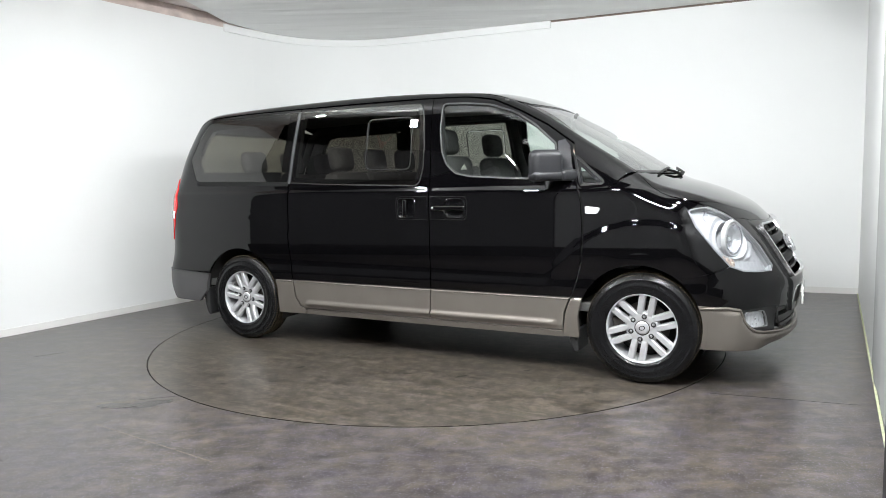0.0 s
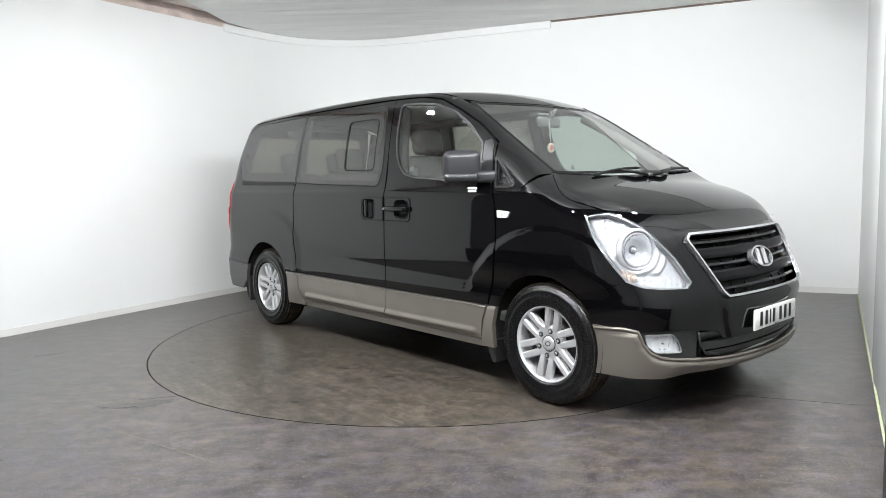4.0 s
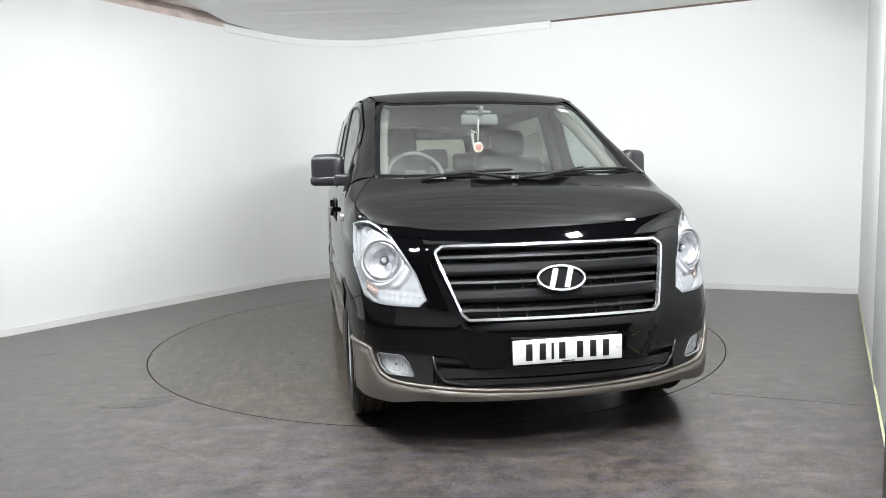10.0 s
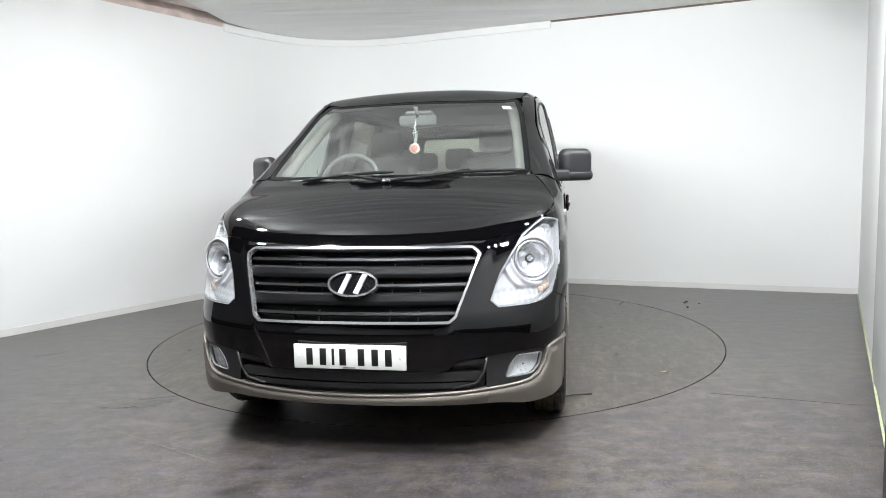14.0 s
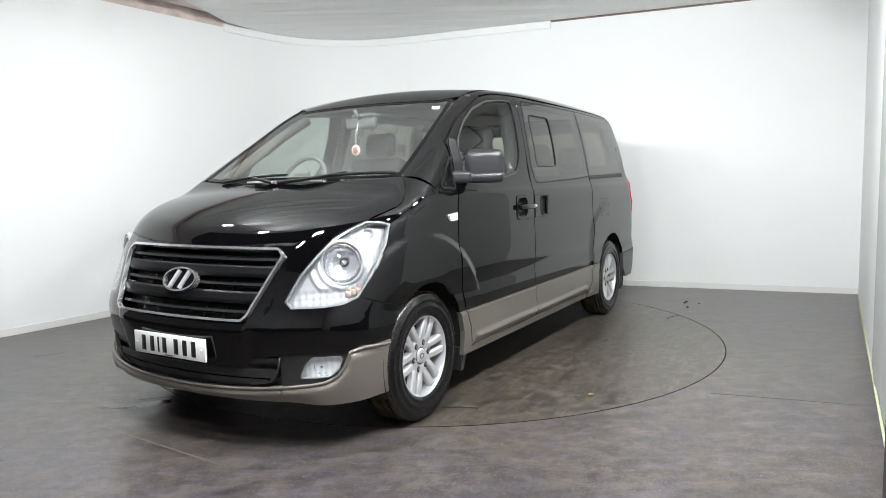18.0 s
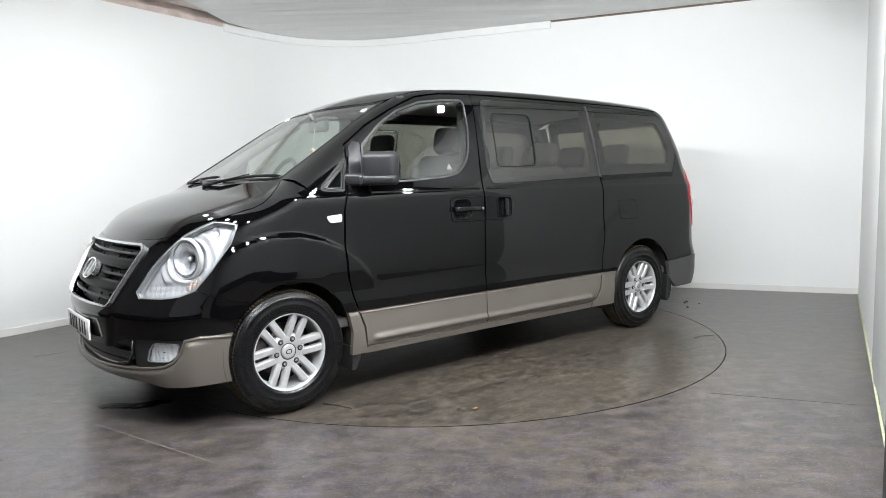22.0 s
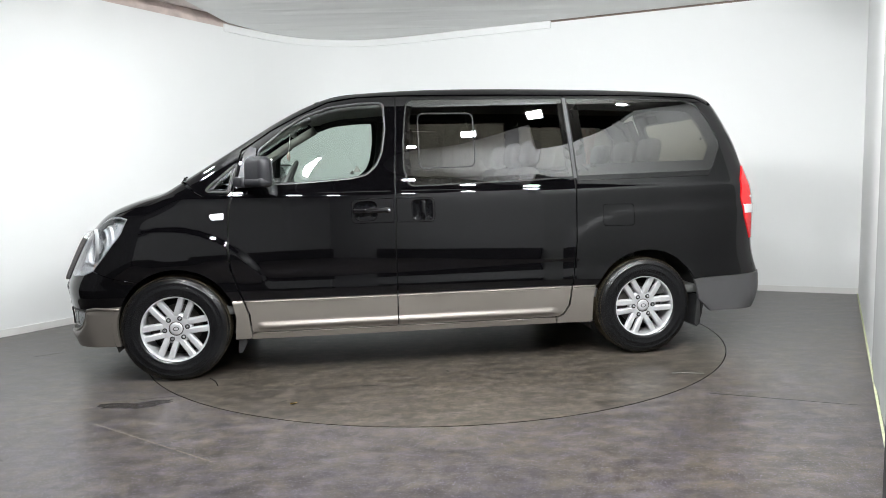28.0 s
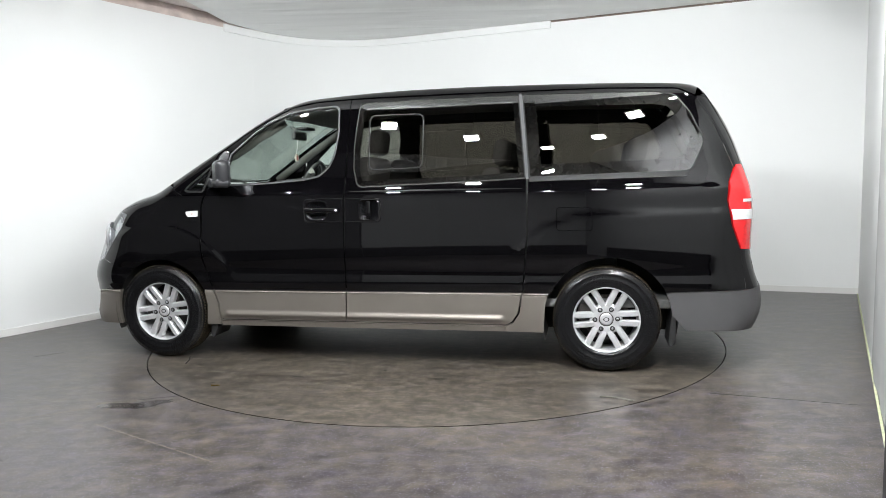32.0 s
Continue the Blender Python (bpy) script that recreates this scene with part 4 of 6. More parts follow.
o = [(-y, z) for y, z in lip_c[:0:-1]] + lip_c + [(0.60, 0.252), (0.3, 0.261), (0.0, 0.264), (-0.3, 0.261), (-0.60, 0.252)]
sh = patch(Shape(), FRONT, o, (), lip_off, 0.03, 0.012, 0)
bez = [(0.66, 0.331), (0.74, 0.340), (0.785, 0.350), (0.822, 0.375), (0.845, 0.42), (0.862, 0.483)]
o = np.concatenate([front3([(0.60, 0.326)] + bez), side3([(2.08, 0.496)]), side3(arc(FLARC, FRONT_ARCH, 23, -17)), front3([(0.75, 0.248), (0.60, 0.252)])])
c = patch(Shape(), CORNER, o, (), lip_off, 0.03, 0.014, 0)
for s in (c, c.mirrored()):
    k = len(sh.v)
    sh.v += s.v
    sh.f += [tuple(k + j for j in f) for f in s.f]
    sh.n += s.n
    sh.s += s.s
lip = part("front_lip", sh, CLAD, van, "bronze-grey lower lip of the front bumper")
# bright rolled edge on the lip
edge = np.concatenate([front3(dense(lip_c, 0.04, False)), front3(dense([(0.60, 0.326)] + bez, 0.03, False))[1:], side3([(2.08, 0.496), (2.0, 0.493), (1.93, 0.491)])])
edge = edge + normals_at(edge) * 0.008
path = [tuple(p * np.array([1, -1, 1])) for p in edge[:0:-1]] + [tuple(p) for p in edge]
part("lip_edge", tube(Shape(), path, 0.0085, 8), CLAD, lip)

# fog lamps in their dark bezels
FOG = rounded([(0.844, 0.466, 0.015), (0.735, 0.468, 0.03), (0.704, 0.43, 0.03), (0.678, 0.366, 0.012), (0.80, 0.371, 0.03), (0.83, 0.405, 0.03)])
FOG3 = FRONT.lay(FOG)
o = np.concatenate([front3([(0.60, 0.478), (0.72, 0.488), (0.862, 0.483)] + bez[-2::-1] + [(0.60, 0.326)])])
b = both("fog_bezel", patch(Shape(), CORNER, o, [FOG3], -0.008, 0.02, 0.03, 0), PLASTIC, label="matt black surround of the fog lamp")
fog = CORNER.flat(FOG3)
centre = FOG3.mean(0)
for i in range(2):
    m = (lambda s: s) if i == 0 else (lambda s: s.mirrored())
    f = part("fog_lamp", m(patch(Shape(), CORNER, shrink(fog, -0.004), (), lambda P: -0.026 + 0.010 * np.abs(((P[:, 1] / 0.022) % 1.0) - 0.5), 0, 0.007, 0)), FOGWHITE, van, "clear rectangular fog lamp")
    part("lens", m(patch(Shape(), CORNER, fog, (), -0.004, 0.01, 0.03, 0.002)), HEADGLASS, f).visible_shadow = False
    t = Matrix.Translation(Vector(centre) + Vector((-0.02, -0.015, 0.0))) @ Vector((0.75, 0.6, 0)).to_track_quat("Y", "Z").to_matrix().to_4x4()
    part("reflector", m(lathe(Shape(), [(0.001, -0.012), (0.015, -0.008), (0.03, 0.004), (0.036, 0.006)], 12, t, smooth=False)), REFLECTOR, f)
    part("bulb", m(lathe(Shape(), [(0.0, 0.012), (0.008, 0.008), (0.01, -0.012)], 12, t)), CHROME, f)
    part("lens_edge", m(ring_band(Shape(), CORNER, shrink(fog, -0.001), 0.004, -0.003, 0.01)), LAMPEDGE, f)

# lower grille
o = [(0.60, 0.478), (0.47, 0.458), (0.43, 0.418)]
o = o + [(-y, z) for y, z in o[::-1]] + [(-y, z) for y, z in lip_c[::-1]] + lip_c[1:]
lower = part("lower_grille", patch(Shape(), FRONT, o, (), -0.05, 0.0, 0.05, 0), PLASTIC, van, "black lower air intake with slats")
for z, w, h in ((0.445, 0.60, 0.012), (0.385, 0.575, 0.020), (0.345, 0.53, 0.012)):
    if z > 0.42:
        for s in (1, -1):
            part("slat", patch(Shape(), FRONT, [(s * 0.44, z - h), (s * w, z - h + 0.006), (s * w, z + h + 0.006), (s * 0.45, z + h)][::s], (), -0.008, 0.04, 0.05, 0), PLASTIC, lower)
    else:
        part("slat", patch(Shape(), FRONT, [(-w, z - h), (w, z - h), (w, z + h), (-w, z + h)], (), -0.008, 0.04, 0.05, 0), PLASTIC, lower)
for s in (1, -1):
    part("intake_edge", tube(Shape(), [tuple(p) for p in front3([(s * 0.60, 0.470), (s * 0.585, 0.40), (s * 0.55, 0.352), (s * 0.45, 0.334)])], 0.006, 6), PLASTIC, lower)

# radiator grille
grille = part("grille", patch(Shape(), FRONT, grille_line, (), -0.05, 0.0, 0.05, 0), SEAL, van, "black radiator grille with a chrome surround")
part("surround", ring_band(Shape(), FRONT, shrink(grille_line, -0.004), 0.0105, 0.012 + PROUD, 0.022), CHROME, grille, "chrome surround")


def grille_half(z):
    return 0.468 + (z - 0.658) * (0.562 - 0.468) / (0.922 - 0.658) - 0.008


def slat_off(z, h):
    """Leaning back at the top edge, flat below, tucked in at the foot."""
    return lambda P: 0.004 + 0.0 * P[:, 0] - 0.010 * step01(P[:, 2], z + h - 0.007, z + h) - 0.008 * step01(P[:, 2], z - h + 0.008, z - h)


for z, h in ((0.857, 0.026), (0.742, 0.027)):
    a, b = grille_half(z - h), grille_half(z + h)
    part("thick_slat", patch(Shape(), FRONT, [(-a, z - h), (a, z - h), (b, z + h), (-b, z + h)], (), slat_off(z, h), 0.04, 0.007, 0), SLAT, grille, "satin black slat")
for z in (0.912, 0.800, 0.680):
    h = 0.006
    a = grille_half(z)
    part("slat", patch(Shape(), FRONT, [(-a, z - h), (a, z - h), (a, z + h), (-a, z + h)], (), -0.006, 0.03, 0.05, 0), THINSLAT, grille)
    for y in (-0.30, -0.17, 0.17, 0.30):
        part("divider", patch(Shape(), FRONT, [(y - 0.003, z - 0.024), (y + 0.003, z - 0.024), (y + 0.003, z + 0.024), (y - 0.003, z + 0.024)], (), -0.036, 0.01, 0.05, 0), PLASTIC, grille)

# oval badge, plain: a ring with two slanted bars
emblem = [(0.116 * math.cos(a), 0.795 + 0.056 * math.sin(a)) for a in np.linspace(0, 2 * math.pi, 49)[:-1]]
badge = part("badge", ring_band(Shape(), FRONT, np.array(emblem), 0.0085, 0.034, 0.03, 0.02), CHROME, van, "silver oval badge with two slanted bars")
part("plate", patch(Shape(), FRONT, shrink(np.array(emblem), 0.008), (), 0.022, 0.03, 0.02, 0), GLASSBORDER, badge)
for y in (-0.036, 0.036):
    part("bar", patch(Shape(), FRONT, [(y - 0.028, 0.757), (y - 0.006, 0.752), (y + 0.028, 0.833), (y + 0.006, 0.838)], (), 0.032, 0.015, 0.02, 0), ALLOY, badge)

# number plate with plain bars
plate = part("number_plate", rounded_box(Shape(), (0.012, 0.52, 0.111), (2.458, 0, 0.492), 0.004), PLATEWHITE, van, "white front number plate with black bars")
for y in (-0.185, -0.122, -0.075, -0.03, 0.055, 0.118, 0.18):
    w = 0.012 if y == -0.075 else 0.030
    part("bar", rounded_box(Shape(), (0.003, w, 0.076), (2.4645, y, 0.492), 0.001, 1), INK, plate)
part("small_bar", rounded_box(Shape(), (0.002, 0.06, 0.004), (2.4645, 0.0, 0.444), 0.0), INK, plate)
for y in (-0.235, 0.235):
    part("screw", lathe(Shape(), [(0.0, 0.003), (0.005, 0.002), (0.006, 0.0)], 10, Matrix.Translation((2.464, y, 0.492)) @ Matrix.Rotation(radians(-90), 4, "Z")), PAPER, plate)

# headlamps
hl_line = rounded(LAMP.flat(HL3), 0.015)
BULB_AT = LAMP.flat(np.array([(2.080, 0.784, 0.886)]))[0]


def lamp_relief(P):
    """The silvered bowl round the bulb, a wide collar about it, and a fluted tray below."""
    q = LAMP.flat(P) - BULB_AT
    d = np.hypot(q[:, 0], q[:, 1])
    o = -0.050 + 0.022 * step01(d, 0.100, 0.112) - 0.008 * step01(d, 0.120, 0.128) + 0.008 * step01(d, 0.128, 0.160) - 0.012 * step01(d, 0.160, 0.172)
    tray = step01(q[:, 1], -0.118, -0.128) * step01(d, 0.122, 0.132)
    flutes = 0.006 * np.abs(((q[:, 0] / 0.034) % 1.0) - 0.5) + 0.004 * np.abs(((q[:, 1] / 0.030) % 1.0) - 0.5)
    inner = np.where(d < 0.1, -0.075, o * (1 - tray) + tray * (-0.046 + 1.2 * flutes))
    edge = step01(gap_to(LAMP.flat(P), hl_line), 0.002, 0.016)
    return -0.050 * (1 - edge) + inner * edge


for i in range(2):
    m = (lambda s: s) if i == 0 else (lambda s: s.mirrored())
    h = part("headlamp", m(patch(Shape(), LAMP, shrink(hl_line, -0.003), (), lamp_relief, -0.05, 0.0085, 0)), LAMPWHITE, van, "large clear headlamp with a silver reflector")
    part("lens", m(patch(Shape(), LAMP, hl_line, (), 0.0, 0.012, 0.03, 0.002)), HEADGLASS, h).visible_shadow = False
    part("lens_edge", m(ring_band(Shape(), LAMP, shrink(hl_line, 0.001), 0.007, -0.003, 0.02)), LAMPEDGE, h)
    aim = Vector((0.9, 0.4, 0.05)).to_track_quat("Y", "Z").to_matrix().to_4x4()

    def inside(p, deep):
        q = LAMP.lay(LAMP.flat(np.array([p])))[0]
        return Matrix.Translation(Vector(q) - Vector(normals_at(q[None])[0]) * deep) @ aim

    t = inside((2.080, 0.784, 0.886), 0.022)
    part("reflector", m(lathe(Shape(), [(0.016, -0.050), (0.036, -0.044), (0.056, -0.034), (0.070, -0.020), (0.081, 0.0)], 26, t, smooth=False)), REFLECTOR, h, "round silver reflector with facets")
    part("reflector_ring", m(lathe(Shape(), [(0.081, 0.0), (0.085, 0.004), (0.090, 0.0)], 40, t)), CHROME, h)
    part("ring_gap", m(lathe(Shape(), [(0.089, -0.004), (0.092, -0.006), (0.095, -0.004)], 40, t)), LAMPEDGE, h)
    part("bezel_ring", m(lathe(Shape(), [(0.094, -0.004), (0.097, 0.004), (0.105, 0.004), (0.112, -0.016)], 40, t)), LAMPWHITE, h)
    part("bulb", m(lathe(Shape(), [(0.0, -0.018), (0.011, -0.022), (0.015, -0.032), (0.012, -0.05)], 16, t)), REFLECTOR, h)
    part("bulb_collar", m(lathe(Shape(), [(0.014, -0.044), (0.022, -0.044), (0.022, -0.052)], 20, t)), GREYPLASTIC, h)
    rng = random.Random(5)
    # pale amber indicator at the outer foot
    for k in range(3):
        for z in (0.0, 0.024):
            t = inside((2.075 - 0.02 * k, 0.818 + 0.017 * k, 0.738 + 0.006 * k + z), 0.040) @ Matrix.Rotation(radians(rng.uniform(-8, 8)), 4, "Z")
            part("indicator", m(rounded_box(Shape(), (0.027, 0.012, 0.028), (0, 0, 0), 0.002, 1, t)), AMBER, h, "pale amber indicator reflector")
    t = inside((1.93, 0.84, 1.02), 0.03)
    part("side_light", m(lathe(Shape(), [(0.002, -0.014), (0.016, -0.010), (0.028, 0.0)], 10, t, smooth=False)), REFLECTOR, h)

# side indicators
for i in range(2):
    m = (lambda s: s) if i == 0 else (lambda s: s.mirrored())
    o = rounded(s2([(1.355, 1.078, 0.02), (1.257, 1.086, 0.01), (1.26, 1.042, 0.01), (1.335, 1.040, 0.02)]))
    s = part("side_indicator", m(patch(Shape(), LEFT, o, (), 0.012, 0.02, 0.02, 0)), WHITELENS, van, "small clear side indicator")
    part("bulb", m(lathe(Shape(), [(0.0, 0.014), (0.008, 0.012), (0.011, 0.004)], 12, Matrix.Translation(Vector(side3([(1.298, 1.062)])[0])))), AMBER, s)

# cladding along the sills
CLADS = {
    "door_cladding": [(1.155, 0.510), (0.160, 0.510), (0.160, 0.302), (1.112, 0.302), (1.122, 0.418)],
    "sliding_door_cladding": [(0.152, 0.510), (-1.056, 0.514), (-1.034, 0.384), (-0.995, 0.325), (-0.96, 0.303), (0.152, 0.302)],
    "fender_cladding": [(1.236, 0.512), (1.166, 0.510), (1.132, 0.418), (1.118, 0.302), (1.116, 0.262), (1.222, 0.262), (1.212, 0.40)],
    "quarter_cladding": [(-1.062, 0.514), (-1.232, 0.516), (-1.212, 0.44), (-1.203, 0.30), (-1.2, 0.258), (-0.95, 0.258), (-0.952, 0.298), (-1.0, 0.315), (-1.044, 0.384)],
}
RIDGES = {"door_cladding": (0.160, 1.085), "sliding_door_cladding": (-0.955, 0.152)}


def clad_off(ends):
    """A rolled top edge, a flat face leaning out towards its foot, and a long rib that fades out before the ends."""
    def off(P):
        x, z = P[:, 0], P[:, 2]
        o = 0.004 + 0.009 * step01(z, 0.512, 0.496) + 0.004 * step01(z, 0.49, 0.38)
        if ends:
            lo, hi = ends
            fade = (step01(x, lo, lo + 0.05) if lo < 0 else 1.0) * (step01(x, hi, hi - 0.05) if hi > 1 else 1.0)
            o = o + 0.013 * step01(z, 0.372, 0.340) * step01(z, 0.322, 0.332) * fade - 0.006 * step01(z, 0.326, 0.312)
        return o
    return off


for name, o in CLADS.items():
    both(name, patch(Shape(), LEFT, s2(o), (), clad_off(RIDGES.get(name)), 0.03, 0.0095, 0.002), CLAD, label="bronze-grey lower body cladding")
both("sill_strip", patch(Shape(), LEFT, s2([(1.112, 0.294), (-0.948, 0.294), (-0.948, 0.255), (1.114, 0.255)]), (), 0.004, 0.05, 0.05, 0), CLAD, label="bronze-grey sill strip")

def bead(name, pts, r, off):
    q = side3(dense(pts, 0.05, False))
    q = q + normals_at(q) * off
    both(name, tube(Shape(), [tuple(v) for v in q], r, 8), CLAD, label="rolled bead along the cladding")


bead("cladding_edge", [(1.150, 0.503), (0.164, 0.503)], 0.006, 0.011)
bead("cladding_edge", [(0.148, 0.503), (-1.052, 0.507)], 0.006, 0.011)
bead("cladding_edge", [(-1.068, 0.508), (-1.225, 0.510)], 0.006, 0.011)
bead("sill_bead", [(1.11, 0.292), (-0.945, 0.292)], 0.004, 0.005)

# door handles
for i in range(2):
    m = (lambda s: s) if i == 0 else (lambda s: s.mirrored())
    d = front_door[i]
    handle_set(d, m, FRONT_PLATE, FRONT_RECESS)
    y = float(side3([(0.32, 1.07)])[0][1])
    part("handle", m(rounded_box(Shape(), (0.245, 0.024, 0.034), (0.315, y + 0.022, 1.075), 0.011, 3)), PAINT, d, "black door handle")
    part("lock", m(lathe(Shape(), [(0.0, 0.012), (0.009, 0.011), (0.010, 0.0)], 14, Matrix.Translation((0.20, y + 0.028, 1.075)))), CHROME, d)
    d = slide_door[i]
    handle_set(d, m, SLIDE_PLATE, SLIDE_RECESS)
    y = float(side3([(-0.03, 1.07)])[0][1])
    part("handle", m(rounded_box(Shape(), (0.034, 0.022, 0.125), (-0.028, y + 0.018, 1.073), 0.010, 3)), PAINT, d, "black sliding door handle")

# tail lamps, tailgate and rear bumper
for i in range(2):
    m = (lambda s: s) if i == 0 else (lambda s: s.mirrored())
    o = np.concatenate([side3([(-2.385, 1.325), (-2.337, 1.218), (-2.327, 1.10), (-2.358, 0.945), (-2.412, 0.80)]), back3([(0.79, 0.79), (0.775, 1.0), (0.765, 1.2), (0.765, 1.325)])])
    l = part("tail_lamp", m(patch(Shape(), REARCORNER, o, (), 0.006, 0.03, 0.03, 0.002)), RED, van, "tall red tail lamp with a white band")
    o = np.concatenate([side3([(-2.345, 1.045), (-2.355, 0.985)]), back3([(0.77, 0.985), (0.77, 1.045)])])
    part("reversing_lens", m(patch(Shape(), REARCORNER, o, (), 0.010, 0.012, 0.02, 0)), WHITELENS, l, "white reversing lamp band")
    o = np.concatenate([side3([(-2.42, 1.11), (-2.42, 1.092)]), back3([(0.77, 1.092), (0.77, 1.11)])])
    part("white_strip", m(patch(Shape(), REARCORNER, o, (), 0.010, 0.012, 0.02, 0)), WHITELENS, l)
gate = part("tailgate", patch(Shape(), BACK, rounded([(-0.76, 0.56), (0.76, 0.56), (0.78, 0.8), (0.755, 1.32), (0.72, 1.6), (0.66, 1.80), (-0.66, 1.80), (-0.72, 1.6), (-0.755, 1.32), (-0.78, 0.8)], 0.03), [rounded([(-0.68, 1.22), (0.68, 1.22), (0.6, 1.72), (-0.6, 1.72)], 0.08)], step=0.06), PAINT, van, "black painted tailgate")
part("rear_pane", patch(Shape(), BACK, rounded([(-0.69, 1.21), (0.69, 1.21), (0.61, 1.73), (-0.61, 1.73)], 0.08), (), 0.002, 0, 0.06, 0), REARGLASS, gate, "lightly tinted rear glass").visible_shadow = False
sh = patch(Shape(), BACK, [(-0.76, 0.28), (0.76, 0.28), (0.76, 0.555), (-0.76, 0.555)], (), 0.006, 0.03, 0.05, 0)
o = np.concatenate([back3([(0.76, 0.555)]), side3([(-2.445, 0.546), (-1.995, 0.525)]), side3(arc(RLARC, REAR_ARCH, 155, 176, 4)), side3([(-2.04, 0.345), (-2.10, 0.285)]), back3([(0.80, 0.292), (0.76, 0.28)])])
c = patch(Shape(), REARCORNER, o, (), 0.006, 0.03, 0.03, 0)
for s in (c, c.mirrored()):
    k = len(sh.v)
    sh.v += s.v
    sh.f += [tuple(k + j for j in f) for f in s.f]
    sh.n += s.n
    sh.s += s.s
sp = [(y, 1.795) for y in np.linspace(-0.655, 0.655, 9)]
tp = [(-2.235 + 0.04 * (y / 0.6) ** 2, y) for y in np.linspace(0.6, -0.6, 9)]
spoiler = patch(Shape(), REARTOP, np.concatenate([back3(sp), back3([(0.69, 1.78)]), top3([(-2.185, 0.60)]), top3(tp), top3([(-2.185, -0.60)]), back3([(-0.69, 1.78)])]), (), 0.0, 0.01, 0.05, 0)
part("rear_spoiler", spoiler, PAINT, van, "black painted edge over the tailgate")
part("rear_bumper", sh, GREYPLASTIC, van, "grey rear bumper")

# wheel wells, mud flaps, underside
for x, r in ((FLARC[0], 0.40), (RLARC[0], 0.435)):
    for s in (1, -1):
        pts = arc((x, 0.36), r, -22, 202, 24)
        v, f = [], []
        for px, pz in pts:
            v += [(px, s * 0.50, pz), (px, s * 0.935, pz)]
        f = [(2 * i, 2 * i + 1, 2 * i + 3, 2 * i + 2) for i in range(len(pts) - 1)]
        v2 = [(px, s * 0.50, pz) for px, pz in pts]
        sh = Shape().add(v, f, None, True)
        sh.add(v2, [tuple(range(len(v2)))], None, False)
        part("wheel_well", sh, UNDER, van, "dark wheel arch liner")
for s in (1, -1):
    prism(sh := Shape(), [(1.205, 0.30), (1.165, 0.30), (1.150, 0.235), (1.185, 0.165), (1.212, 0.165)], "y", s * 0.72, s * 0.93, 0.004)
    part("mud_flap", sh, PLASTIC, van, "black mud flap")
    prism(sh := Shape(), [(-2.005, 0.40), (-2.03, 0.40), (-2.03, 0.20), (-2.005, 0.17), (-1.985, 0.19)], "y", s * 0.70, s * 0.925, 0.004)
    part("mud_flap", sh, PLASTIC, van, "black mud flap")
under = part("underbody", rounded_box(Shape(), (2.2, 1.76, 0.10), (0.0, 0, 0.285), 0.03), UNDER, van, "dark underbody")
rounded_box(sh := Shape(), (0.34, 1.2, 0.10), (2.12, 0, 0.30), 0.03)
part("front_tray", sh, UNDER, under)
rounded_box(sh := Shape(), (0.35, 1.3, 0.12), (-2.25, 0, 0.33), 0.03)
part("rear_tray", sh, UNDER, under)
part("axle", tube(Shape(), [(-1.6, -0.75, 0.335), (-1.6, 0.75, 0.335)], 0.045, 12), UNDER, under)
part("exhaust", tube(Shape(), [(0.9, 0.25, 0.24), (-0.6, 0.28, 0.235), (-1.2, 0.35, 0.25)], 0.035, 10), DARKMETAL, under)
rounded_box(sh := Shape(), (0.9, 1.0, 0.34), (1.6, 0, 0.42), 0.03)
part("engine_shield", sh, UNDER, under)
rounded_box(sh := Shape(), (0.9, 1.0, 0.14), (-1.6, 0, 0.50), 0.03)
part("rear_floor", sh, UNDER, under)

# ---------------------------------------------------------------- wheels
TYRE_R, RIM_R = 0.342, 0.212


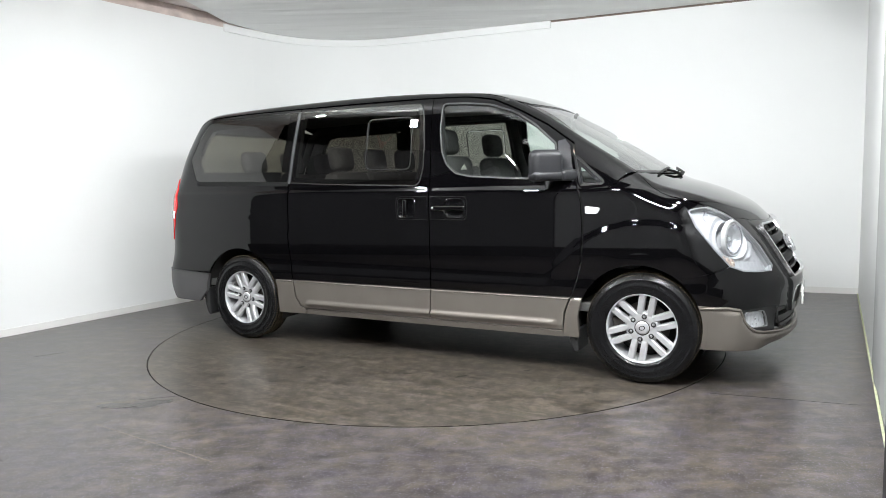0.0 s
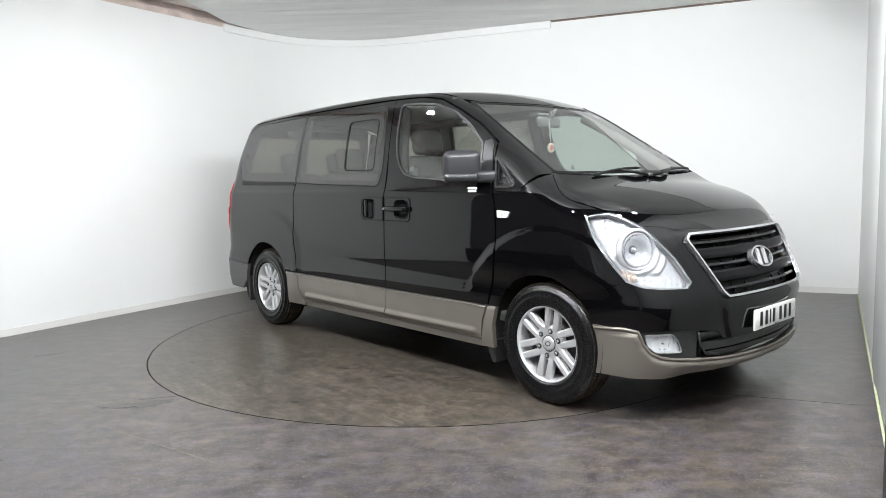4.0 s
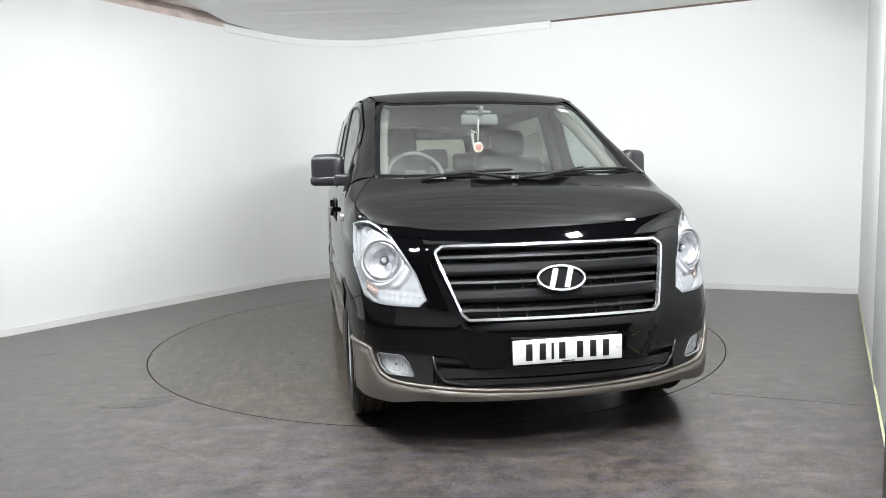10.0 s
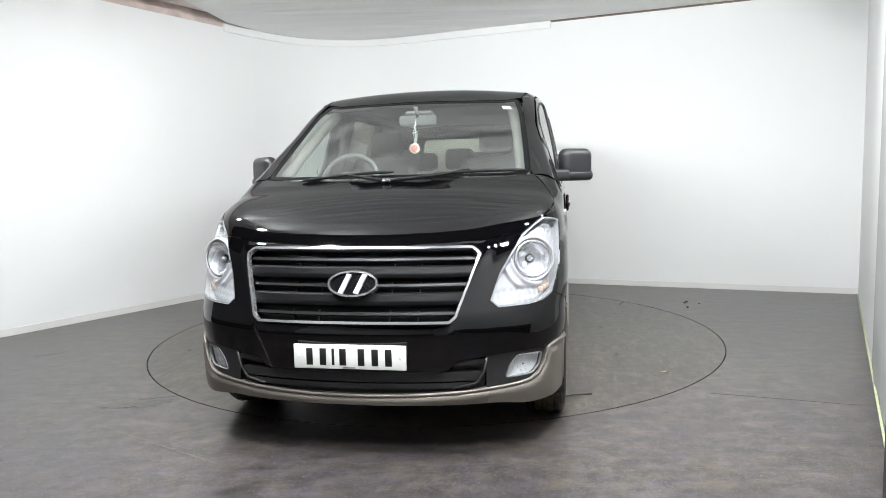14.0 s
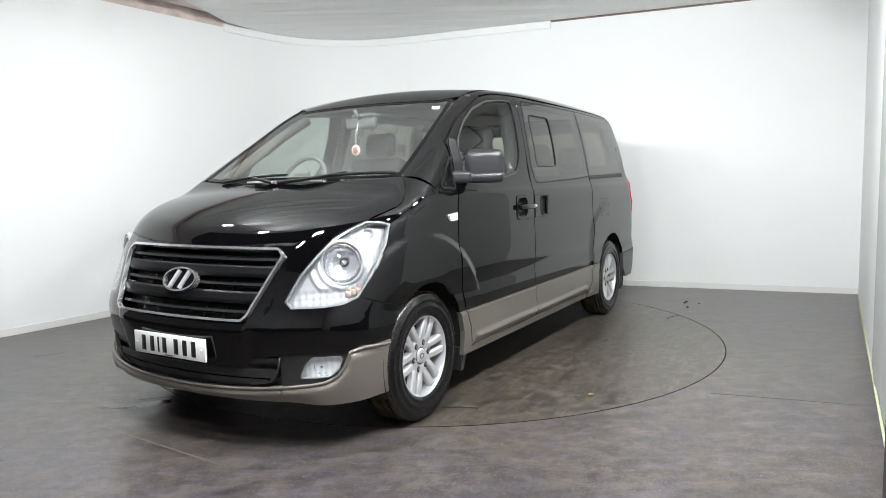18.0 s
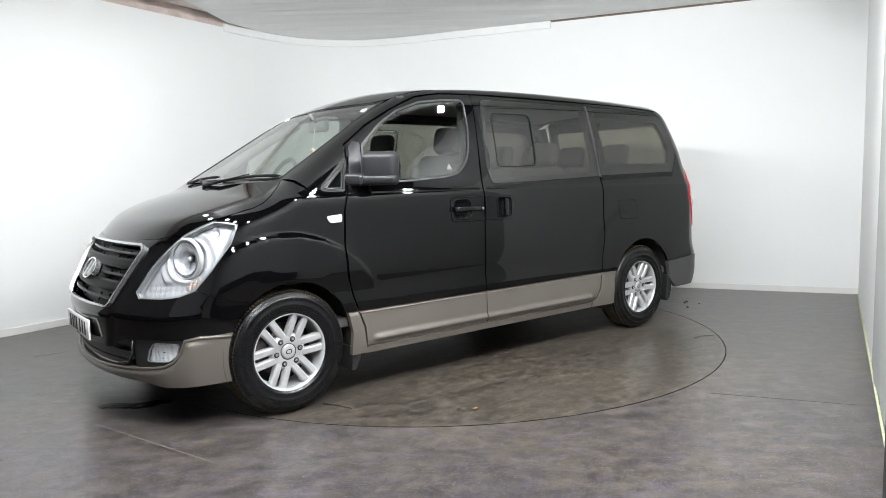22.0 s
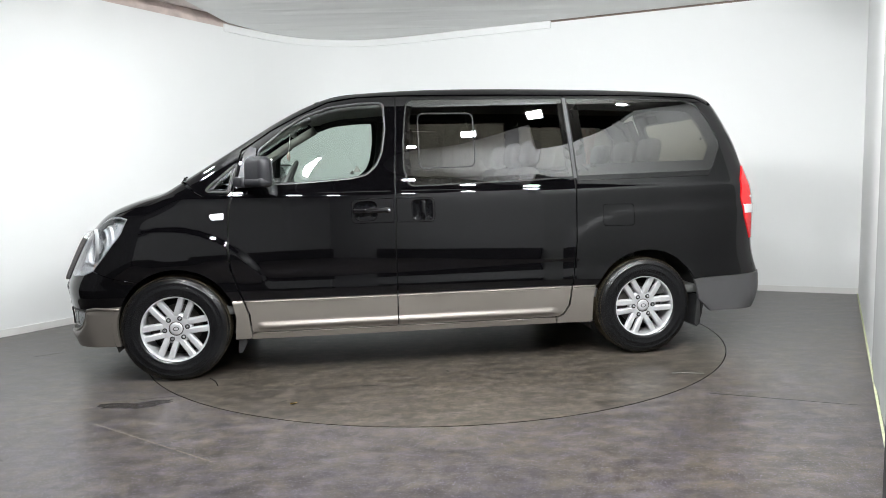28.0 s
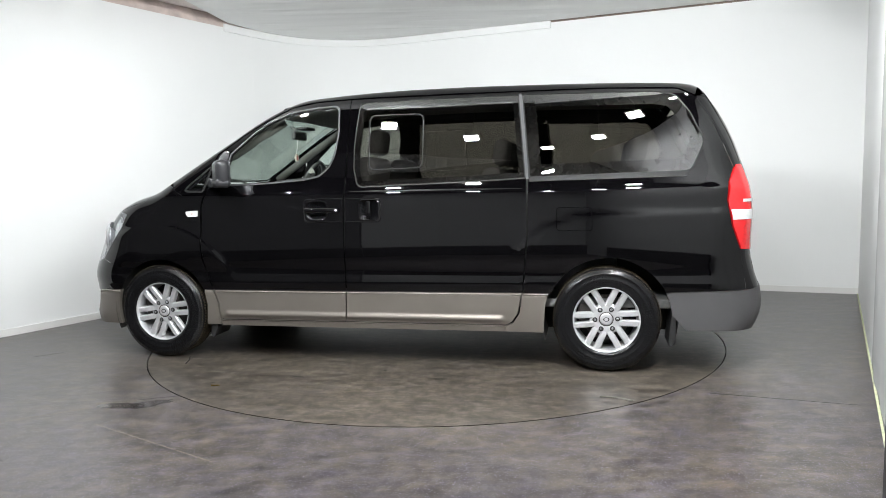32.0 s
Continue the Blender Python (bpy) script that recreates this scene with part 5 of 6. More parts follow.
def make_wheel():
    w = new("wheel")
    prof = [(RIM_R - 0.004, 0.088), (RIM_R + 0.004, 0.098), (RIM_R + 0.014, 0.1020), (RIM_R + 0.016, 0.1045), (RIM_R + 0.020, 0.1042), (0.258, 0.1085), (0.262, 0.1105), (0.270, 0.1105), (0.275, 0.1085), (0.298, 0.1045), (0.300, 0.1058), (0.304, 0.1052), (0.307, 0.102), (0.325, 0.094), (0.336, 0.083), (TYRE_R, 0.070)]
    prof += [(TYRE_R, 0.052), (TYRE_R - 0.007, 0.050), (TYRE_R - 0.007, 0.044), (TYRE_R, 0.042), (TYRE_R, 0.017), (TYRE_R - 0.007, 0.015), (TYRE_R - 0.007, 0.007), (TYRE_R, 0.005)]
    n, wall = len(prof), 17
    full = prof + [(r, -y) for r, y in prof[::-1]]
    sw = Shape()
    lathe(sw, prof[:wall], 72)
    lathe(sw, [(r, -y) for r, y in prof[wall - 1::-1]], 72)
    tyre = part("tyre", sw, RUBBER, w, "black rubber tyre")
    part("tread", lathe(Shape(), full[wall - 1:2 * n - wall + 1], 72, smooth=False), TREADRUBBER, tyre, "dusty brown tyre tread")
    blocks = Shape()
    for k in range(108):
        a = 2 * math.pi * k / 108
        for s in (1, -1):
            rounded_box(blocks, (0.0135, 0.034, 0.007), (0, 0, 0), 0.002, 1, Matrix.Rotation(a, 4, "Y") @ Matrix.Translation((0, s * 0.079, TYRE_R - 0.009)) @ Matrix.Rotation(radians(-s * 38), 4, "X"))
    tagged(part("tread_pattern", blocks, TREADRUBBER, tyre), kind="stuff")
    rim = Shape()
    lathe(rim, [(0.195, -0.09), (0.198, 0.05), (0.203, 0.075), (0.206, 0.092), (0.212, 0.097), (0.217, 0.095), (0.219, 0.088)], 72)
    r = part("rim", rim, ALLOY, w, "silver alloy rim")
    for k in range(6):
        a = 2 * math.pi * (k + 0.5) / 6
        for s in (1, -1):
            sp = Shape()
            # tapered bar, thicker at the middle of the wheel
            ys = [(0.070, 0.066, 0.045), (0.092, 0.072, 0.042), (0.125, 0.078, 0.044), (0.165, 0.081, 0.050), (0.206, 0.083, 0.060)]
            v, f = [], []
            for q, top, bot in ys:
                c = s * (0.0285 + 0.03 * (q - 0.045))
                hw = 0.0192 + 0.012 * max(0, q - 0.1)
                for dx, dy in ((-hw - 0.002, bot), (-hw, top - 0.008), (-hw + 0.007, top), (hw - 0.007, top), (hw, top - 0.008), (hw + 0.002, bot)):
                    v.append((c + dx, dy, q))
            for j in range(len(ys) - 1):
                for i in range(6):
                    f.append((j * 6 + i, j * 6 + (i + 1) % 6, j * 6 + 6 + (i + 1) % 6, j * 6 + 6 + i))
            sp.add(v, [tuple(reversed(q)) for q in f], None, False, Matrix.Rotation(a, 4, "Y"))
            part("spoke", sp, ALLOY, r)
    hubs = Shape()
    lathe(hubs, [(0.0, 0.066), (0.046, 0.066), (0.052, 0.068), (0.086, 0.0685), (0.096, 0.066), (0.103, 0.058), (0.106, 0.04)], 36)
    hub = part("hub", hubs, ALLOY, r)
    part("hub_groove", lathe(Shape(), [(0.041, 0.0672), (0.0445, 0.0678), (0.047, 0.0672)], 32), DARKMETAL, hub)
    part("hub_cap", lathe(Shape(), [(0.0, 0.077), (0.028, 0.0765), (0.038, 0.074), (0.041, 0.066)], 32), ALLOY, hub, "plain round silver hub cap")
    part("hub_emblem", lathe(Shape(), [(0.013, 0.0766), (0.0165, 0.0785), (0.020, 0.0766)], 24, Matrix.Diagonal((1.0, 1.0, 0.72, 1.0))), SATIN, hub)
    for k in range(6):
        a = 2 * math.pi * (k + 0.5) / 6
        t = Matrix.Rotation(a, 4, "Y") @ Matrix.Translation((0, 0.0125, 0.0715))
        part("nut_well", lathe(Shape(), [(0.0, 0.0600), (0.0145, 0.0600), (0.0165, 0.0570)], 14, t), PLASTIC, hub)
        part("wheel_nut", lathe(Shape(), [(0.0, 0.0665), (0.0065, 0.066), (0.0085, 0.063), (0.0085, 0.05)], 6, t, smooth=False), CHROME, hub)
    d = part("brake_disc", lathe(Shape(), [(0.0, 0.0), (0.15, 0.0), (0.15, -0.02), (0.0, -0.02)], 40), DARKMETAL, w)
    rounded_box(sh := Shape(), (0.09, 0.05, 0.16), (0.13, 0.005, 0.03), 0.015)
    part("caliper", sh, DARKMETAL, w)
    part("wheel_back", lathe(Shape(), [(0.0, -0.06), (0.196, -0.06), (0.196, -0.09)], 40), UNDER, w)
    tagged(w, "silver six-spoke alloy wheel with a black tyre")
    return w


wheel = make_wheel()
wheel.parent = van
WHEEL_Y = 0.836
spots = [(1.6, WHEEL_Y, 8), (-1.6, WHEEL_Y, 3), (1.6, -WHEEL_Y, 20), (-1.6, -WHEEL_Y, -12)]
for k, (x, y, a) in enumerate(spots):
    m = Matrix.Translation((x, y, TYRE_R + 0.001)) @ Matrix.Rotation(0 if y > 0 else math.pi, 4, "Z") @ Matrix.Rotation(radians(a), 4, "Y")
    if k == 0:
        wheel.matrix_basis = m
    else:
        copy_thing(wheel, m)

# ---------------------------------------------------------------- mirrors and wipers
for i in range(2):
    m = (lambda s: s) if i == 0 else (lambda s: s.mirrored())
    tilt = Matrix.Translation((1.025, 1.005, 1.342)) @ Matrix.Rotation(radians(38), 4, "Z")
    mr = part("door_mirror", m(rounded_box(Shape(), (0.098, 0.225, 0.188), (0, 0, 0.004), 0.046, 6, tilt)), MIRRORPLASTIC, van, "black grained plastic door mirror")
    part("lower_shell", m(rounded_box(Shape(), (0.102, 0.236, 0.066), (0.003, -0.007, -0.064), 0.030, 5, tilt)), MIRRORPLASTIC, mr)
    part("foot", m(rounded_box(Shape(), (0.085, 0.12, 0.070), (0.028, -0.145, -0.062), 0.02, 3, tilt)), MIRRORPLASTIC, mr)
    part("mirror_glass", m(rounded_box(Shape(), (0.004, 0.178, 0.150), (-0.0488, 0.0, 0.004), 0.0018, 1, tilt)), CHROME, mr)


def on_screen(x, y, h):
    p = top3([(x, y)])
    return Vector(p[0] + normals_at(p)[0] * h)


# wiper arms lie along the foot of the windscreen, pivots to the van's left of each blade
for route, (ax, ay), (bx, by) in (([(1.672, -0.02), (1.655, -0.12), (1.615, -0.24)], (1.588, 0.01), (1.617, -0.52)), ([(1.672, 0.0), (1.658, 0.16), (1.615, 0.30), (1.565, 0.43)], (1.622, 0.20), (1.52, 0.742))):
    px, py = route[0]
    hs = [0.010] + [0.020] * (len(route) - 1)
    arm = part("wiper", tube(Shape(), [on_screen(x, y, h) for (x, y), h in zip(route, hs)], [0.013, 0.010, 0.008, 0.006][:len(route)], 8), SEAL, van, "black windscreen wiper lying at the foot of the glass")
    n = 14
    pts = [on_screen(ax + (bx - ax) * k / n, ay + (by - ay) * k / n, 0.010 + 0.005 * math.sin(math.pi * k / n)) for k in range(n + 1)]
    part("blade", tube(Shape(), pts, [0.004] + [0.009] * (n - 1) + [0.004], 6), SEAL, arm)
    part("pivot", lathe(Shape(), [(0.0, 0.02), (0.016, 0.018), (0.02, 0.0)], 14, Matrix.Translation(on_screen(px, py, 0.005)) @ Matrix.Rotation(radians(90), 4, "X")), PLASTIC, arm)

# ---------------------------------------------------------------- inside the minivan
sidewin = [shrink(rounded(s2(w)), -0.03) for w in (DOOR_WINDOW, SLIDE_WINDOW, REAR_WINDOW)]
both("side_lining", patch(Shape(), LEFT, s2(shell_line), [sidewin[0], shrink(rounded(s2(SLIDE_WINDOW)), 0.03), shrink(rounded(s2(REAR_WINDOW)), 0.065)], -0.045, 0, 0.06, 0), DARKTRIM, label="dark interior side lining")
half = [(0.79, 0.0), (0.785, 0.3), (0.755, 0.55), (0.70, 0.66), (0.6, 0.71), (0.2, 0.745), (-1.5, 0.745), (-2.1, 0.65), (-2.15, 0.0)]
part("headlining", patch(Shape(), TOP, half + [(x, -y) for x, y in half[-2:0:-1]], (), -0.04, 0, 0.08, 0), LINING, van, "pale grey roof lining")
rounded_box(sh := Shape(), (3.6, 1.72, 0.06), (-0.5, 0, 0.44), 0.01)
part("cabin_floor", sh, DASH, van, "dark carpeted cabin floor")
sh = Shape()
rounded_box(sh, (0.46, 1.62, 0.50), (1.36, 0, 0.93), 0.09, 4)
dash = part("dashboard", sh, DASH, van, "dark grey dashboard")
rounded_box(sh := Shape(), (0.30, 0.50, 0.12), (1.27, -0.40, 1.19), 0.055, 4)
part("instrument_hood", sh, FABRIC, dash)
rounded_box(sh := Shape(), (0.34, 1.46, 0.05), (1.48, 0, 1.185), 0.02, 3)
part("dash_top", sh, DASH, dash)
wh = Matrix.Translation((0.95, -0.45, 1.275)) @ Matrix.Rotation(radians(-27), 4, "Y")
ring = [(0.0, 0.185 * math.cos(a), 0.185 * math.sin(a)) for a in np.linspace(0, 2 * math.pi, 41)[:-1]]
st = part("steering_wheel", tube(Shape(), ring, 0.016, 10, True, wh), DASH, van, "dark grey steering wheel")
part("wheel_hub", rounded_box(Shape(), (0.05, 0.15, 0.10), (0.02, 0, 0), 0.03, 3, wh), FABRIC, st)
for a in (0, 180, 250, 290):
    part("wheel_spoke", tube(Shape(), [(0.01, 0.06 * math.cos(radians(a)), 0.06 * math.sin(radians(a))), (0, 0.18 * math.cos(radians(a)), 0.18 * math.sin(radians(a)))], 0.014, 8, False, wh), DASH, st)
part("column", tube(Shape(), [(0.02, 0, 0), (0.30, 0, -0.17)], 0.032, 10, False, wh), FABRIC, st)


def make_seat(x, y, w, heads=1, low=0.0):
    """A seat or a bench for several; low: metres by which its back is shorter."""
    s = new("seat" if heads == 1 else "bench_seat")
    s.parent = van
    tagged(s, "dark grey fabric seat with a headrest" if heads == 1 else "dark grey fabric bench seat with three headrests")
    part("cushion", rounded_box(Shape(), (0.50, w, 0.17), (x + 0.08, y, 0.80), 0.06, 4), FABRIC, s)
    part("base", rounded_box(Shape(), (0.42, w * 0.8, 0.26), (x + 0.08, y, 0.60), 0.03, 2), DASH, s)
    for k in range(heads):
        yy = y + (k - (heads - 1) / 2) * (w / heads)
        wide = w / heads
        t = Matrix.Translation((x - 0.17, yy, 1.14 - low * 0.5)) @ Matrix.Rotation(radians(-14), 4, "Y")
        part("backrest", rounded_box(Shape(), (0.14, wide - 0.004, 0.62 - low), (0, 0, 0), 0.06, 4, t), FABRIC, s)
        if heads == 1:
            for side in (1, -1):
                part("bolster", rounded_box(Shape(), (0.17, 0.08, 0.50), (0.02, side * (w / 2 - 0.03), -0.03), 0.035, 3, t), FABRIC, s)
        th = Matrix.Translation((x - 0.27, yy, 1.55 - low)) @ Matrix.Rotation(radians(-10), 4, "Y")
        h = part("headrest", rounded_box(Shape(), (0.11, 0.26, 0.19), (0, 0, 0), 0.05, 4, th), FABRIC, s)
        for side in (1, -1):
            part("headrest_bar", tube(Shape(), [(0.0, side * 0.06, -0.16), (0, side * 0.06, -0.08)], 0.006, 8, False, th), CHROME, h)
    return s


make_seat(0.31, -0.43, 0.52)
make_seat(0.31, 0.43, 0.52)
make_seat(-0.62, 0.0, 1.50, 3, 0.10)
make_seat(-1.55, 0.0, 1.50, 3, 0.10)
for s in (1, -1):
    part("grab_handle", tube(Shape(), [(1.14, s * 0.70, 1.46), (1.09, s * 0.665, 1.46), (0.94, s * 0.64, 1.555), (0.90, s * 0.655, 1.60)], 0.013, 8), DASH, van, "dark grab handle on the screen pillar")
    edge = side3([(0.66, 1.775), (0.45, 1.815), (0.1, 1.832), (-0.6, 1.836), (-1.6, 1.832), (-2.02, 1.80), (-2.16, 1.71), (-2.3, 1.45)])
    part("cantrail_lining", tube(Shape(), [(p[0], s * (p[1] - 0.055), p[2] - 0.004) for p in edge], 0.036, 8), DARKTRIM, van, "dark lining along the roof edge")
    part("pillar_lining", tube(Shape(), [(0.20, s * 0.80, 1.28), (0.15, s * 0.755, 1.5), (0.12, s * 0.69, 1.78)], 0.045, 8), DARKTRIM, van, "dark lining of the door pillar")
    part("screen_pillar_lining", tube(Shape(), [tuple(Vector(p) - Vector((0.03, 0.045, 0.06))) if s > 0 else (p[0] - 0.03, -p[1] + 0.045, p[2] - 0.06) for p in top3([(1.42, 0.75), (1.2, 0.725), (1.0, 0.70), (0.74, 0.65)])], 0.035, 8), TRIM, van, "grey lining of the screen pillar")
rounded_box(sh := Shape(), (0.04, 0.25, 0.075), (0.86, 0.0, 1.655), 0.025, 4)
rear_mirror = part("rear_view_mirror", sh, DASH, van, "dark interior mirror behind the windscreen")
part("stem", tube(Shape(), [(0.87, 0, 1.68), (0.93, 0, 1.735)], 0.012, 8), DASH, rear_mirror)
rounded_box(sh := Shape(), (0.10, 0.18, 0.025), (0.80, 0.0, 1.708), 0.012, 3, None)
part("sensor_cover", sh, DASH, van)
# pendant on a cord under the mirror
pend = part("pendant", lathe(Shape(), [(0.0, 0.008), (0.026, 0.008), (0.034, 0.005), (0.034, -0.005), (0.026, -0.008), (0.0, -0.008)], 24, Matrix.Translation((0.90, -0.02, 1.475)) @ Matrix.Rotation(radians(90), 4, "Z")), IVORY, van, "round ivory pendant hanging from the mirror")
part("pendant_disc", lathe(Shape(), [(0.0, 0.011), (0.018, 0.011), (0.022, 0.008), (0.022, -0.008), (0.018, -0.011), (0.0, -0.011)], 20, Matrix.Translation((0.90, -0.02, 1.475)) @ Matrix.Rotation(radians(90), 4, "Z")), ENAMEL, pend, "red enamel disc")
for dy in (-0.006, 0.006):
    part("cord", tube(Shape(), [(0.88, -0.01, 1.66), (0.89, -0.02 + dy, 1.58), (0.90, -0.02, 1.508)], 0.0018, 6), PAPER, pend)
# stickers
def sticker(name, pts, off, mat, label):
    part(name, patch(Shape(), SCREEN, SCREEN.flat(top3(pts)), (), off, 0, 0.03, 0), mat, van, label)
sticker("tax_sticker", [(0.835, 0.545), (0.83, 0.60), (0.875, 0.615), (0.88, 0.56)], -0.008, PAPER, "small white sticker on the windscreen")
for s in (1, -1):
    o = s2([(0.425, 1.335), (0.375, 1.335), (0.40, 1.375)])
    part("warning_sticker", (lambda q: q if s > 0 else q.mirrored())(patch(Shape(), LEFT, o, (), -0.009, 0, 0.03, 0)), TRIM, van, "small pale warning sticker on the side window")

# ---------------------------------------------------------------- litter on the turntable and marks on the floor
def leaf_shape(long, wide, curl):
    v, f, n = [], [], 6
    for k in range(n + 1):
        s = k / n
        w = wide * math.sin(math.pi * min(1, 0.08 + 0.92 * s)) * (0.8 + 0.2 * math.sin(5 * s))
        v += [(s * long - long / 2, -w, 0.004 + curl * s * s), (s * long - long / 2, 0, 0.001 + curl * s * s * 0.6), (s * long - long / 2, w, 0.005 + curl * s)]
    for k in range(n):
        a = 3 * k
        f += [(a, a + 3, a + 4, a + 1), (a + 1, a + 4, a + 5, a + 2)]
    return Shape().add(v, f, None, True)


leaf = tagged(new("leaf", leaf_shape(0.055, 0.016, 0.012).mesh("leaf", LEAFYELLOW)), "small dry yellow leaf lying on the turntable", "leaf")
scrap = tagged(new("wire_scrap", tube(Shape(), [(-0.09, 0, 0.004), (-0.03, 0.012, 0.004), (0.03, 0.004, 0.004), (0.10, -0.02, 0.004)], 0.003, 6).mesh("wire_scrap", TRIM)), "thin pale strip lying on the turntable", "scrap")
twig = tagged(new("twig", tube(Shape(), [(-0.1, 0, 0.004), (0.0, 0.008, 0.005), (0.1, -0.006, 0.004)], 0.004, 6).mesh("twig", DEBRIS)), "thin dark twig lying on the turntable", "twig")
for x, y, r in ((2.49, 1.08, 0.012), (2.45, 1.02, 0.009), (2.40, 0.80, 0.010), (2.58, 0.98, 0.007)):
    g = Shape()
    rounded_box(g, (r * 2.2, r * 1.6, r), (0, 0, r / 2), r * 0.3, 2)
    o = tagged(new("grit", g.mesh("grit", DEBRIS)), "small dark crumb lying on the floor", "grit", "crumbs by the back wall")
    o.matrix_basis = pose(x, y, 0, 0, 0, 40 * x)
# scrubbed patches and oil spots on the turntable deck
PALESCUFF = stuff("pale_scuff", (0.118, 0.107, 0.084), 0.5, 0, 0, 0.35, 60)
WETSPOT = stuff("wet_vinyl", (0.036, 0.032, 0.031), 0.16, 0, 0, 0.4, 40)
DARKSPOT = stuff("dark_oil_spot", (0.020, 0.018, 0.016), 0.35, 0, 0, 0.4, 60)


def scuff(x, y, turn, long, wide, count, seed):
    """Fine parallel scratches that make up one scrubbed patch."""
    rng = random.Random(seed)
    sh = Shape()
    t = pose(x, y, 0.0012, 0, 0, turn)
    for _ in range(count):
        v0 = rng.uniform(-wide / 2, wide / 2)
        a = rng.uniform(-long / 2, long * 0.1)
        b2 = a + rng.uniform(0.25, 0.9) * long * 0.6
        w = rng.uniform(0.001, 0.0035)
        sk = rng.uniform(-0.01, 0.01)
        sh.add([(a, v0 - w * 0.3, 0), ((a + b2) / 2, v0 - w + sk * 0.5, 0), (b2, v0 + sk, 0), ((a + b2) / 2, v0 + w + sk * 0.5, 0)], [(0, 1, 2, 3)], None, False, t)
    tagged(part("scuff", sh, PALESCUFF, turntable, "pale scrubbed scuff mark"), kind="stuff")


def spot(x, y, long, wide, turn, seed):
    rng = random.Random(seed)
    n = 18
    ring = []
    for k in range(n):
        a = 2 * math.pi * k / n
        q = 0.7 + 0.45 * rng.random()
        ring.append((long * q * math.cos(a), wide * q * math.sin(a), 0))
    part("oil_spot", Shape().add(ring, [tuple(range(n))], None, False, pose(x, y, 0.0009, 0, 0, turn)), DARKSPOT, turntable, "dark oil spot")


for k, (x, y, turn, long, wide, count) in enumerate(((1.35, -1.12, 82, 0.34, 0.13, 46), (1.33, -1.62, -8, 0.26, 0.09, 26), (-0.26, -0.94, 88, 0.30, 0.12, 24), (0.36, -1.50, 30, 0.30, 0.10, 16), (0.05, -1.75, 95, 0.24, 0.16, 14), (0.95, -0.75, 5, 0.40, 0.05, 9),
                                                     (0.50, 1.60, 120, 0.13, 0.28, 30), (0.23, 1.62, 70, 0.12, 0.22, 22), (0.85, 1.27, 88, 0.36, 0.02, 6), (-0.62, 1.06, 176, 0.50, 0.02, 7), (-1.0, 1.2, 60, 0.16, 0.24, 18), (1.45, 0.60, 20, 0.4, 0.08, 14), (-1.5, -1.0, 70, 0.3, 0.1, 14))):
    scuff(x, y, turn, long, wide, count, 20 + k)
for k, (x, y, long, wide, turn) in enumerate(((0.79, -1.80, 0.030, 0.018, 30), (0.41, -1.18, 0.036, 0.014, 20), (0.77, -1.10, 0.050, 0.016, 60), (1.11, -0.80, 0.034, 0.014, 40), (-0.55, -1.86, 0.028, 0.012, 10), (1.0, -1.45, 0.02, 0.010, 0), (1.13, 1.62, 0.02, 0.012, 30), (0.1, 1.2, 0.028, 0.012, 100), (-0.9, 1.5, 0.026, 0.012, 150), (0.62, 1.42, 0.05, 0.014, 170), (-0.3, 1.35, 0.06, 0.016, 10), (-0.35, -1.35, 0.045, 0.018, 70))):
    spot(x, y, long, wide, turn, 60 + k)
